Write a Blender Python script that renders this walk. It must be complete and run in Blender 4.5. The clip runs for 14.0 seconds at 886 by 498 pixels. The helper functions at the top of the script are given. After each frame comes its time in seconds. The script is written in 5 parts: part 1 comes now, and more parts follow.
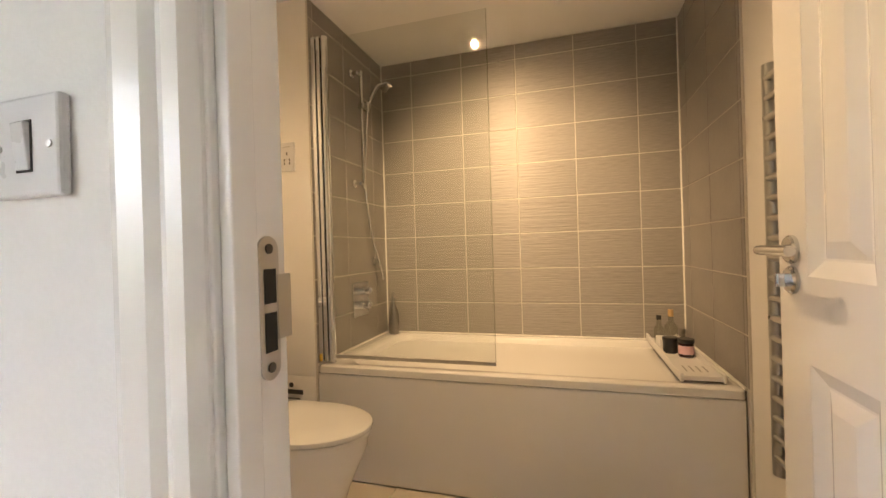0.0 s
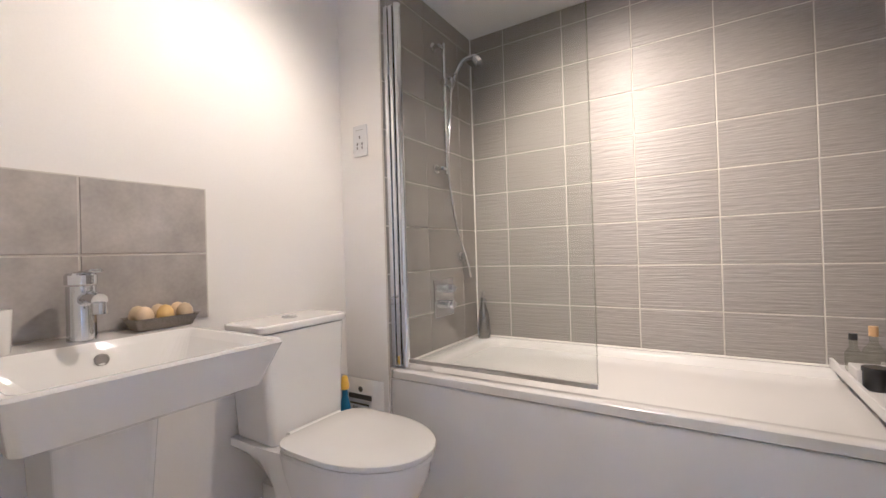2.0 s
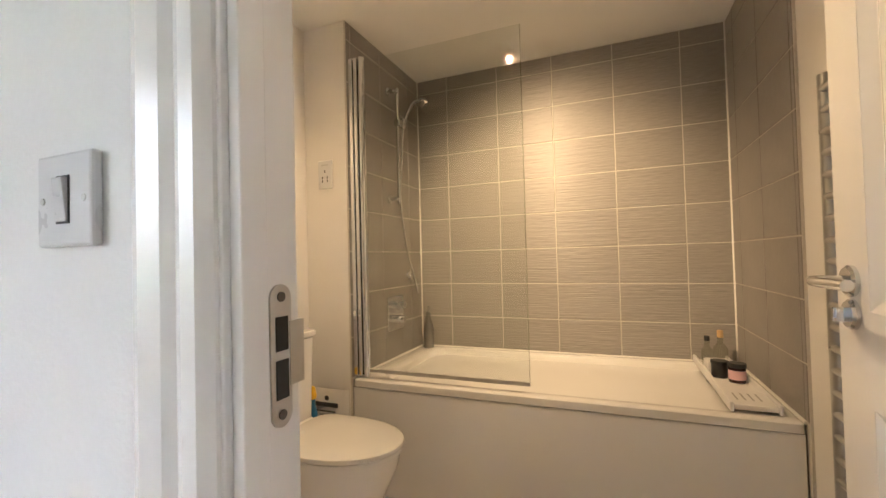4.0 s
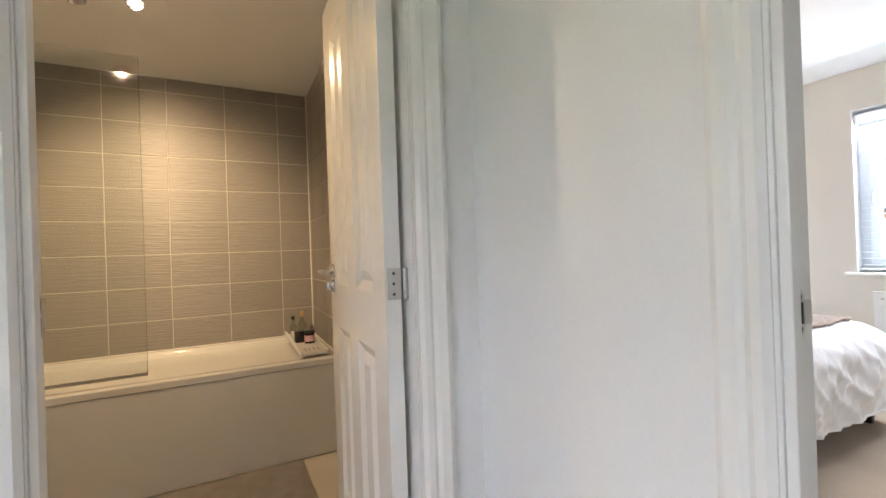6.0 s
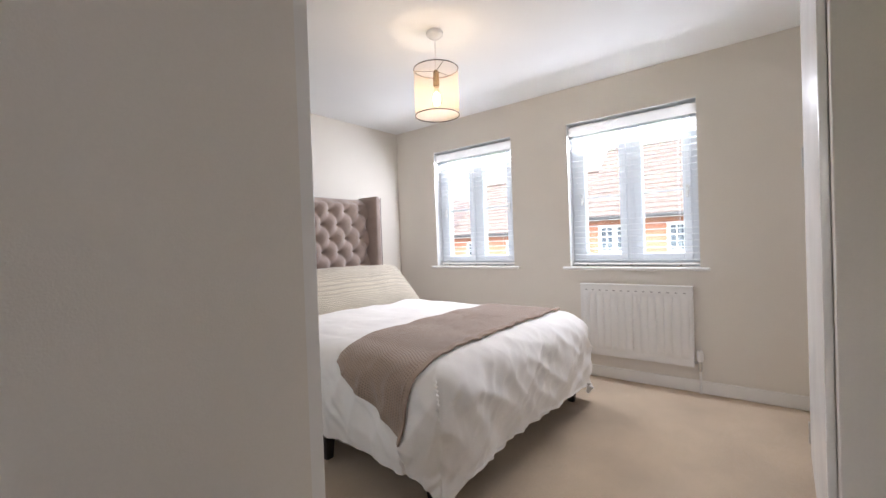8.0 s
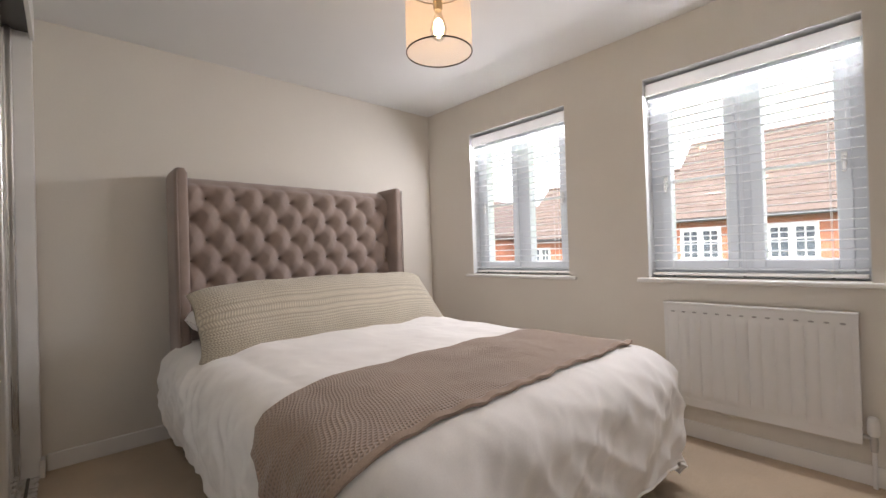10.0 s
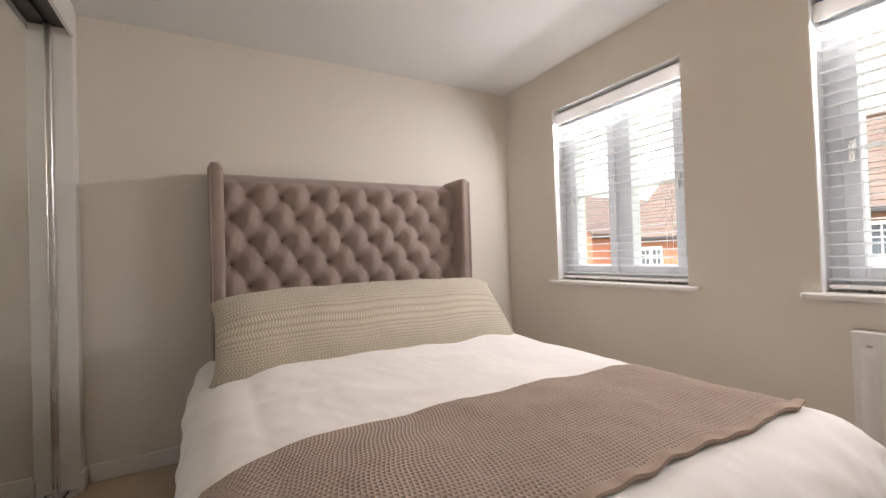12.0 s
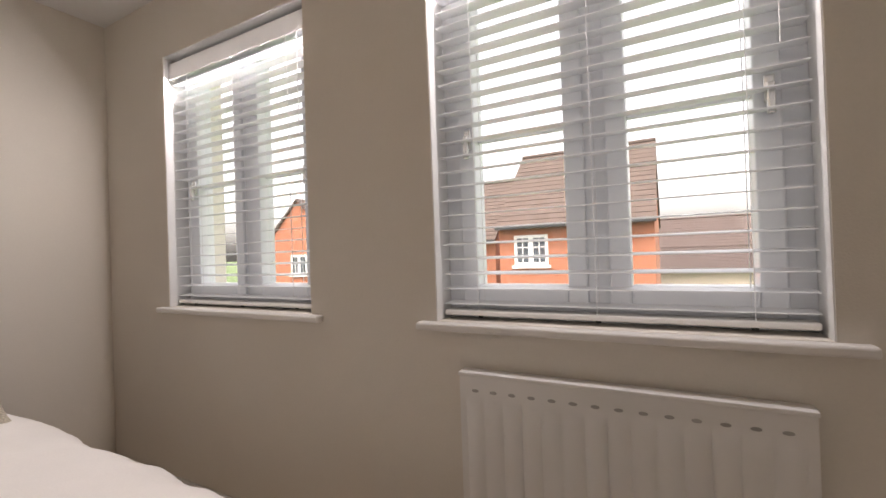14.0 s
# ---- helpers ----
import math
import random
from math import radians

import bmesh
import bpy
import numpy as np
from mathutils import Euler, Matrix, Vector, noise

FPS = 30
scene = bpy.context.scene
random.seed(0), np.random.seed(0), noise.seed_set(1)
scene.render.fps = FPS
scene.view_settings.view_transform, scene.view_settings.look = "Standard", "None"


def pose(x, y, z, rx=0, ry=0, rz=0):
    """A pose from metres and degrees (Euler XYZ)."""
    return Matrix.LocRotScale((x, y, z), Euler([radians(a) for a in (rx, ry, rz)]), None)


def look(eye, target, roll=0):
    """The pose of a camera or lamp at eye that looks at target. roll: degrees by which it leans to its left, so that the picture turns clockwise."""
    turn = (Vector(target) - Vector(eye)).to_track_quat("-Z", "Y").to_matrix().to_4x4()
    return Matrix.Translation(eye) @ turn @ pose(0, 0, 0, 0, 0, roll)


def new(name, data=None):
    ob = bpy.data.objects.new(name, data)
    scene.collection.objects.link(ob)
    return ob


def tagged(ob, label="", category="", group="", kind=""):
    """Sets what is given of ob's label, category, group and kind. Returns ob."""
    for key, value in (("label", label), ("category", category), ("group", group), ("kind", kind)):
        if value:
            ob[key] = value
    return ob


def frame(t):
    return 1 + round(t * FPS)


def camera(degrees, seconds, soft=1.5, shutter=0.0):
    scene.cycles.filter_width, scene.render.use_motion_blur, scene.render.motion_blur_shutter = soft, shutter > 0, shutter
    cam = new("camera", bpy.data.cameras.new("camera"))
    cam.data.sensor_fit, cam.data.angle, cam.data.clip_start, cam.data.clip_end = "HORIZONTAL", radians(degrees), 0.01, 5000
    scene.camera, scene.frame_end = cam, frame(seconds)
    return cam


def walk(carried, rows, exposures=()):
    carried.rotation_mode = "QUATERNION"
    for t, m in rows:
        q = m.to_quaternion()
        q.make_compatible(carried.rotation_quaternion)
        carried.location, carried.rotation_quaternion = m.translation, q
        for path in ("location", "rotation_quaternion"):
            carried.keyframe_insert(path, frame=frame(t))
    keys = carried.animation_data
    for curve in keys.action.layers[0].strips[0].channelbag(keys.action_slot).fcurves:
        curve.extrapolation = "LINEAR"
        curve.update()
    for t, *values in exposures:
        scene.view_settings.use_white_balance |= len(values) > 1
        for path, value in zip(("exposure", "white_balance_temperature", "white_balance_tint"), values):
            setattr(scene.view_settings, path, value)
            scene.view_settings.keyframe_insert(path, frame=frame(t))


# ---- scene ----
cam = camera(93.1, 14.0)
PATH = [
    (0, (0.27, 0.099, 1.05), (-0.307, 2.014, 1.049), -1.7),
    (0.5, (0.299, 0.245, 1.037), (-0.381, 2.126, 1.043), -1.8),
    (1, (0.301, 0.357, 1.021), (-0.526, 2.179, 1.024), -1.8),
    (1.5, (0.29, 0.417, 1.007), (-0.676, 2.169, 1.017), -1.8),
    (2, (0.278, 0.435, 1.009), (-0.794, 2.123, 1.025), -1.7),
    (2.2, (0.276, 0.436, 1.016), (-0.824, 2.106, 1.03), -1.7),
    (4.3, (0.303, -0.011, 1.087), (-0.291, 1.898, 1.129), -1.6),
    (4.5, (0.317, -0.103, 1.083), (-0.148, 1.842, 1.121), -1.7),
    (5, (0.304, -0.289, 1.09), (0.275, 1.71, 1.119), -1.6),
    (5.5, (0.288, -0.442, 1.087), (0.75, 1.504, 1.107), -1.6),
    (6, (0.310, -0.552, 1.091), (1.224, 1.227, 1.098), -2.0),
    (6.5, (0.409, -0.611, 1.091), (1.657, 0.951, 1.077), -2.4),
    (7, (0.596, -0.65, 1.082), (2.042, 0.732, 1.057), -2.1),
    (7.2, (0.664, -0.652, 1.076), (2.156, 0.68, 1.055), -2.1),
    (7.5, (0.779, -0.637, 1.071), (2.316, 0.643, 1.046), -2.0),
    (7.7, (0.861, -0.613, 1.063), (2.417, 0.643, 1.04), -2.0),
    (9.8, (1.708, -0.289, 1.017), (3.102, 1.146, 1.029), -1.9),
    (10, (1.76, -0.25, 1.017), (3.101, 1.234, 1.034), -1.8),
    (10.5, (1.861, -0.208, 1.019), (3.04, 1.407, 1.041), -1.9),
    (11, (1.911, -0.183, 1.004), (2.942, 1.53, 1.034), -1.7),
    (11.5, (2.015, -0.11, 1.004), (2.957, 1.654, 1.039), -1.8),
    (12, (2.212, 0.036, 1.027), (3.176, 1.788, 1.056), -1.9),
    (12.5, (2.459, 0.105, 1.031), (3.53, 1.794, 1.061), -1.9),
    (13, (2.663, 0.159, 1.046), (3.961, 1.681, 1.065), -2.0),
    (13.5, (2.938, 0.156, 1.046), (4.459, 1.454, 1.063), -2.1),
    (14, (3.146, 0.132, 1.038), (4.908, 1.079, 1.056), -2.0),
]
EXPOSURES = [
    (0.0, 5.27, 6250, 14), (0.5, 5.45, 4950, 14), (1.0, 5.56, 4300, 14), (2.2, 5.60, 4250, 17), (4.3, 5.25, 5800, 12), (5.5, 5.2, 5700, 13), (6.2, 4.82, 5700, 10),
    (7.0, 4.45, 5850, 12), (7.7, 4.45, 6000, 14), (9.8, 3.90, 6600, 16), (12.0, 3.92, 6950, 17), (13.0, 3.60, 7300, 20), (14.0, 3.26, 7250, 20),
]
walk(cam, [(t, look(eye, target, roll)) for t, eye, target, roll in PATH], EXPOSURES)


# ---- world and large lights ----
SKY = 0.08
world = bpy.data.worlds.new("overcast")
scene.world = world
world.use_nodes = True
wn = world.node_tree.nodes
sky = wn.new("ShaderNodeTexSky")
sky.sky_type, sky.sun_disc = "NISHITA", False
sky.sun_elevation, sky.sun_rotation = radians(63), radians(247)
sky.air_density, sky.dust_density, sky.ozone_density = 1.0, 6.0, 0.6
wn["Background"].inputs["Strength"].default_value = SKY
grey = wn.new("ShaderNodeHueSaturation")
grey.inputs["Saturation"].default_value = 0.30
world.node_tree.links.new(sky.outputs[0], grey.inputs["Color"])
world.node_tree.links.new(grey.outputs[0], wn["Background"].inputs["Color"])


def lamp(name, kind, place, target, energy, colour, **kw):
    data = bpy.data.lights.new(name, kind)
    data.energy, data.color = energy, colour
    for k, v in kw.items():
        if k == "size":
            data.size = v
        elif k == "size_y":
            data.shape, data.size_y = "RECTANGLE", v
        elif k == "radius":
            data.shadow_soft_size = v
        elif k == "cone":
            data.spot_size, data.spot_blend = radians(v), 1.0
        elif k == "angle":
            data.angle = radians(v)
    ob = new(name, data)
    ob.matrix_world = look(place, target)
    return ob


CEIL = 2.245
WARM, COOL = (1.0, 0.65, 0.31), (0.55, 0.77, 1.0)
lamp("sun", "SUN", (-14, -6, 30), (0, 0, 0), 0.5, (1.0, 0.97, 0.93), angle=12)
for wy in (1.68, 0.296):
    # added strip under the valance, standing in for sky light in the room
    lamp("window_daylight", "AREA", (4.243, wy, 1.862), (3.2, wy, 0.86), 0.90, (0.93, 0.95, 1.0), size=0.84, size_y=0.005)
    # added lamp facing outwards, brightening slats, frame and reveal from the room side
    lamp("window_daylight", "AREA", (4.229, wy, 1.400), (4.5, wy, 1.400), 0.10, (0.88, 0.94, 1.0), size=0.84, size_y=1.08)
PEND = (2.83, 0.92)
lamp("pendant_bulb_light", "POINT", (PEND[0], PEND[1], 1.86), (PEND[0], PEND[1], 0), 0.32, (1.0, 0.80, 0.58), radius=0.03)
SPOTS = [((-0.40, 1.36), (-1.12, 1.08, 1.10), 1.10, 140), ((-0.17, 1.42), (-0.05, 2.6, 1.06), 4.4, 102), ((0.00, 1.40), (0.69, 0.80, 0.80), 1.05, 150)]
for (sx, sy), tgt, watt, cone in SPOTS:
    d = (Vector(tgt) - Vector((sx, sy, 2.12))).normalized()
    lamp("ceiling_spot_light", "SPOT", Vector((sx, sy, 2.12)) + d * 0.037, tgt, watt, WARM, radius=0.012, cone=cone)


# ---- materials ----
def mat(name, colour, rough=0.5, metal=0.0, var=0.06, scale=6.0, grain=0.0, grain_scale=300.0, bump=0.0, bump_scale=120.0, stretch=(1, 1, 1),
        spec=0.5, sheen=0.0, coat=0.0, per_piece=0.0, second=None, second_at=(0.5, 0.7)):
    """A surface with broad stains, fine grain and relief, in object space."""
    m = bpy.data.materials.new(name)
    m.use_nodes = True
    nt = m.node_tree
    n, lk = nt.nodes, nt.links.new
    b = n["Principled BSDF"]
    b.inputs["Roughness"].default_value, b.inputs["Metallic"].default_value = rough, metal
    b.inputs["Specular IOR Level"].default_value = spec
    b.inputs["Sheen Weight"].default_value = sheen
    b.inputs["Coat Weight"].default_value = coat
    tc = n.new("ShaderNodeTexCoord")
    mp = n.new("ShaderNodeMapping")
    mp.inputs["Scale"].default_value = stretch
    lk(tc.outputs["Object"], mp.inputs["Vector"])
    broad = n.new("ShaderNodeTexNoise")
    broad.inputs["Scale"].default_value, broad.inputs["Detail"].default_value = scale, 5
    lk(mp.outputs[0], broad.inputs["Vector"])
    ramp = n.new("ShaderNodeMapRange")
    ramp.inputs["From Min"].default_value, ramp.inputs["From Max"].default_value = 0.3, 0.7
    ramp.inputs["To Min"].default_value, ramp.inputs["To Max"].default_value = 1 - var, 1 + var
    lk(broad.outputs["Fac"], ramp.inputs["Value"])
    fine = n.new("ShaderNodeTexNoise")
    fine.inputs["Scale"].default_value, fine.inputs["Detail"].default_value = grain_scale, 3
    lk(mp.outputs[0], fine.inputs["Vector"])
    fr = n.new("ShaderNodeMapRange")
    fr.inputs["From Min"].default_value, fr.inputs["From Max"].default_value = 0.3, 0.7
    fr.inputs["To Min"].default_value, fr.inputs["To Max"].default_value = 1 - grain, 1 + grain
    lk(fine.outputs["Fac"], fr.inputs["Value"])
    mul = n.new("ShaderNodeMath")
    mul.operation = "MULTIPLY"
    lk(ramp.outputs[0], mul.inputs[0])
    lk(fr.outputs[0], mul.inputs[1])
    last = mul.outputs[0]
    if per_piece:
        oi = n.new("ShaderNodeObjectInfo")
        pr = n.new("ShaderNodeMapRange")
        pr.inputs["To Min"].default_value, pr.inputs["To Max"].default_value = 1 - per_piece, 1 + per_piece
        lk(oi.outputs["Random"], pr.inputs["Value"])
        mu = n.new("ShaderNodeMath")
        mu.operation = "MULTIPLY"
        lk(last, mu.inputs[0])
        lk(pr.outputs[0], mu.inputs[1])
        last = mu.outputs[0]
    vm = n.new("ShaderNodeVectorMath")
    vm.operation = "SCALE"
    vm.inputs[0].default_value = colour
    lk(last, vm.inputs["Scale"])
    col = vm.outputs["Vector"]
    if second:
        sm = n.new("ShaderNodeMapRange")
        sm.inputs["From Min"].default_value, sm.inputs["From Max"].default_value = second_at
        lk(broad.outputs["Fac"], sm.inputs["Value"])
        mx = n.new("ShaderNodeMix")
        mx.data_type = "RGBA"
        lk(sm.outputs[0], mx.inputs["Factor"])
        lk(col, mx.inputs["A"])
        mx.inputs["B"].default_value = (*second, 1)
        col = mx.outputs["Result"]
    lk(col, b.inputs["Base Color"])
    rr = n.new("ShaderNodeMapRange")
    rr.inputs["To Min"].default_value, rr.inputs["To Max"].default_value = max(0.0, rough - 0.06), min(1.0, rough + 0.06)
    lk(broad.outputs["Fac"], rr.inputs["Value"])
    lk(rr.outputs[0], b.inputs["Roughness"])
    if bump:
        bt = n.new("ShaderNodeTexNoise")
        bt.inputs["Scale"].default_value, bt.inputs["Detail"].default_value = bump_scale, 4
        lk(mp.outputs[0], bt.inputs["Vector"])
        bp = n.new("ShaderNodeBump")
        bp.inputs["Strength"].default_value, bp.inputs["Distance"].default_value = bump, 0.004
        lk(bt.outputs["Fac"], bp.inputs["Height"])
        lk(bp.outputs[0], b.inputs["Normal"])
    return m


def weave(m, pitch, axis, strength=0.6, distance=0.004, cross=None, dark=0.75, coord="Object"):
    """Adds ribs (or, with cross, a waffle) to a cloth; the furrows are a little darker, their shade painted into the
    colour.
    """
    nt = m.node_tree
    n, lk = nt.nodes, nt.links.new
    b = n["Principled BSDF"]
    tc = next(q for q in n if q.type == "TEX_COORD")
    height = None
    for ax, p in ((axis, pitch),) + (((cross[0], cross[1]),) if cross else ()):
        w = n.new("ShaderNodeTexWave")
        w.wave_type, w.bands_direction, w.wave_profile = "BANDS", ax, "SIN"
        w.inputs["Scale"].default_value = 0.314159 / p
        w.inputs["Distortion"].default_value, w.inputs["Detail"].default_value, w.inputs["Detail Scale"].default_value = 0.8, 1.0, 3.0
        lk(tc.outputs[coord], w.inputs["Vector"])
        if height is None:
            height = w.outputs["Fac"]
        else:
            mm = n.new("ShaderNodeMath")
            mm.operation = "MAXIMUM" if cross[2] == "grid" else "MULTIPLY"
            mm.use_clamp = True
            lk(height, mm.inputs[0])
            soft_w = w.outputs["Fac"]
            if cross[2] == "knit":
                half = n.new("ShaderNodeMath")
                half.operation = "MULTIPLY_ADD"
                half.inputs[1].default_value, half.inputs[2].default_value = 0.42, 0.58
                lk(soft_w, half.inputs[0])
                soft_w = half.outputs[0]
            lk(soft_w, mm.inputs[1])
            height = mm.outputs[0]
    bp = n.new("ShaderNodeBump")
    bp.inputs["Strength"].default_value, bp.inputs["Distance"].default_value = strength, distance
    lk(height, bp.inputs["Height"])
    lk(bp.outputs[0], b.inputs["Normal"])
    # shade between the ribs, painted by dimming the cloth colour where height is low
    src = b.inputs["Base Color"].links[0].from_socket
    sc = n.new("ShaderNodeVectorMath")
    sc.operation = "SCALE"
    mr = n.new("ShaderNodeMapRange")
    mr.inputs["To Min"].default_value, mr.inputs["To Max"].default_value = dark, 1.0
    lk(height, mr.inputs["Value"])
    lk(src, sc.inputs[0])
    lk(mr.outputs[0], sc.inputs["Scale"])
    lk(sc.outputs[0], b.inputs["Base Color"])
    return m


def chevron(m, row, stitch, strength=0.8, distance=0.005, dark=0.62):
    """A chunky knit: slanting stitches whose lean turns from row to row, with furrows between the rows; furrow shade
    and lighter crests are painted into the colour.
    """
    n, lk = m.node_tree.nodes, m.node_tree.links.new
    b = n["Principled BSDF"]
    tc, sp = n.new("ShaderNodeTexCoord"), n.new("ShaderNodeSeparateXYZ")
    lk(tc.outputs["UV"], sp.inputs[0])
    along, across = sp.outputs[1], sp.outputs[0]

    def op(kind, a, c, d=None):
        q = n.new("ShaderNodeMath")
        q.operation = kind
        for k, v in enumerate((a, c, d)):
            if isinstance(v, (int, float)):
                q.inputs[k].default_value = v
            elif v is not None:
                lk(v, q.inputs[k])
        return q.outputs[0]
    lean = op("PINGPONG", across, row)
    slant = op("MULTIPLY_ADD", lean, 0.8, along)
    st = op("MULTIPLY_ADD", op("SINE", op("MULTIPLY", slant, 6.2832 / stitch), 0.0), 0.5, 0.5)
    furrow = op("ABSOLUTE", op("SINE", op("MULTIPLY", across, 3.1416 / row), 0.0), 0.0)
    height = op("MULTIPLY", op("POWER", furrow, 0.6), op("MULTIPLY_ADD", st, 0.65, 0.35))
    bp = n.new("ShaderNodeBump")
    bp.inputs["Strength"].default_value, bp.inputs["Distance"].default_value = strength, distance
    lk(height, bp.inputs["Height"])
    lk(bp.outputs[0], b.inputs["Normal"])
    # paints the shade of the furrows: base colour scaled by stitch height
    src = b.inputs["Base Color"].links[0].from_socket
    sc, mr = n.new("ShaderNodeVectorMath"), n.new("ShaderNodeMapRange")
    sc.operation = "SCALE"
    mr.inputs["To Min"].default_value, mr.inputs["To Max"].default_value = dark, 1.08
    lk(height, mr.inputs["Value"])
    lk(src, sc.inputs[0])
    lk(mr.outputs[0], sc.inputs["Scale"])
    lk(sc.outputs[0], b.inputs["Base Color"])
    return m


def glass(name, tint=(1, 1, 1), rough=0.0, facing=0.04):
    """A thin clear sheet: mostly clear, with mirror gloss that grows at a slant."""
    m = bpy.data.materials.new(name)
    m.use_nodes = True
    n, lk = m.node_tree.nodes, m.node_tree.links.new
    n.remove(n["Principled BSDF"])
    tr, gl, mx, fr = n.new("ShaderNodeBsdfTransparent"), n.new("ShaderNodeBsdfGlossy"), n.new("ShaderNodeMixShader"), n.new("ShaderNodeLayerWeight")
    tr.inputs[0].default_value = (*tint, 1)
    gl.inputs["Roughness"].default_value = rough
    pw, ml = n.new("ShaderNodeMath"), n.new("ShaderNodeMath")
    pw.operation, ml.operation = "POWER", "MULTIPLY_ADD"
    pw.inputs[1].default_value, ml.inputs[1].default_value, ml.inputs[2].default_value = 5.0, 0.8, facing
    fr.inputs["Blend"].default_value = 0.5
    lk(fr.outputs["Facing"], pw.inputs[0])
    lk(pw.outputs[0], ml.inputs[0])
    lk(ml.outputs[0], mx.inputs[0])
    lk(tr.outputs[0], mx.inputs[1])
    lk(gl.outputs[0], mx.inputs[2])
    lk(mx.outputs[0], n["Material Output"].inputs[0])
    return m


def glow(name, colour, strength):
    m = bpy.data.materials.new(name)
    m.use_nodes = True
    n = m.node_tree.nodes
    n.remove(n["Principled BSDF"])
    e = n.new("ShaderNodeEmission")
    e.inputs[0].default_value, e.inputs[1].default_value = (*colour, 1), strength
    m.node_tree.links.new(e.outputs[0], n["Material Output"].inputs[0])
    return m


M_WALL = mat("warm_white_wall_paint", (0.73, 0.685, 0.615), 0.85, var=0.025, scale=1.5, grain=0.012, grain_scale=160, bump=0.12, bump_scale=220)
M_HALL = mat("white_hall_paint", (0.78, 0.78, 0.78), 0.8, var=0.025, scale=1.2, grain=0.012, grain_scale=160, bump=0.12, bump_scale=220)
M_BATHWALL = mat("white_bathroom_paint", (0.80, 0.78, 0.75), 0.6, var=0.02, scale=1.5, grain=0.01, grain_scale=160, bump=0.1, bump_scale=220)
M_CEIL = mat("white_ceiling_paint", (0.80, 0.80, 0.79), 0.9, var=0.02, scale=1.0, bump=0.1, bump_scale=200)
M_GLOSS = mat("white_gloss_woodwork", (0.80, 0.79, 0.77), 0.22, var=0.02, scale=3, bump=0.04, bump_scale=60)
M_SKIRT = mat("white_satin_skirting", (0.78, 0.76, 0.73), 0.38, var=0.03, scale=4)
M_PVC = mat("white_window_plastic", (0.82, 0.84, 0.86), 0.3, var=0.015, scale=4)
M_BLIND = mat("white_wooden_slat", (0.80, 0.81, 0.82), 0.42, var=0.03, scale=20, stretch=(1, 0.2, 1))
M_VALANCE = mat("pale_grey_blind_valance", (0.74, 0.72, 0.69), 0.5, var=0.03, scale=8)
M_CORD = mat("white_cord", (0.75, 0.75, 0.75), 0.8)
M_CARPET = mat("beige_carpet_pile", (0.50, 0.385, 0.265), 0.95, var=0.16, scale=2.6, grain=0.22, grain_scale=260, bump=0.9, bump_scale=320, sheen=0.25)
M_CERAMIC = mat("white_glazed_ceramic", (0.82, 0.81, 0.79), 0.08, var=0.01, scale=3, coat=0.3)
M_ACRYLIC = mat("white_bath_acrylic", (0.68, 0.67, 0.65), 0.14, var=0.012, scale=3)
M_PANEL = mat("white_bath_panel", (0.69, 0.68, 0.67), 0.30, var=0.02, scale=3)
M_SEAT = mat("white_seat_plastic", (0.80, 0.79, 0.77), 0.16, var=0.01, scale=3)
M_CHROME = mat("polished_chrome", (0.66, 0.67, 0.69), 0.09, metal=1.0, var=0.03, scale=20)
M_STEEL = mat("brushed_steel", (0.55, 0.54, 0.52), 0.32, metal=1.0, var=0.06, scale=30, stretch=(1, 1, 0.1))
M_SATIN = mat("satin_grey_chrome", (0.42, 0.415, 0.40), 0.30, metal=1.0, var=0.05, scale=25)
M_GUNMETAL = mat("dull_gunmetal", (0.30, 0.29, 0.28), 0.3, metal=1.0, var=0.06, scale=30)
M_ALU = mat("brushed_aluminium", (0.72, 0.71, 0.69), 0.28, metal=1.0, var=0.04, scale=30, stretch=(1, 1, 0.05))
M_BLACK = mat("black_hollow", (0.012, 0.012, 0.012), 0.7)
M_DARKGAP = mat("dark_joint", (0.05, 0.048, 0.045), 0.8)
M_GROUT = mat("pale_grout", (0.58, 0.55, 0.50), 0.85, var=0.06, scale=12, grain=0.05)
M_WALLTILE = mat("ribbed_grey_tile", (0.285, 0.268, 0.250), 0.44, var=0.03, scale=5, grain=0.14, grain_scale=60, stretch=(0.3, 0.3, 6.0), per_piece=0.035)


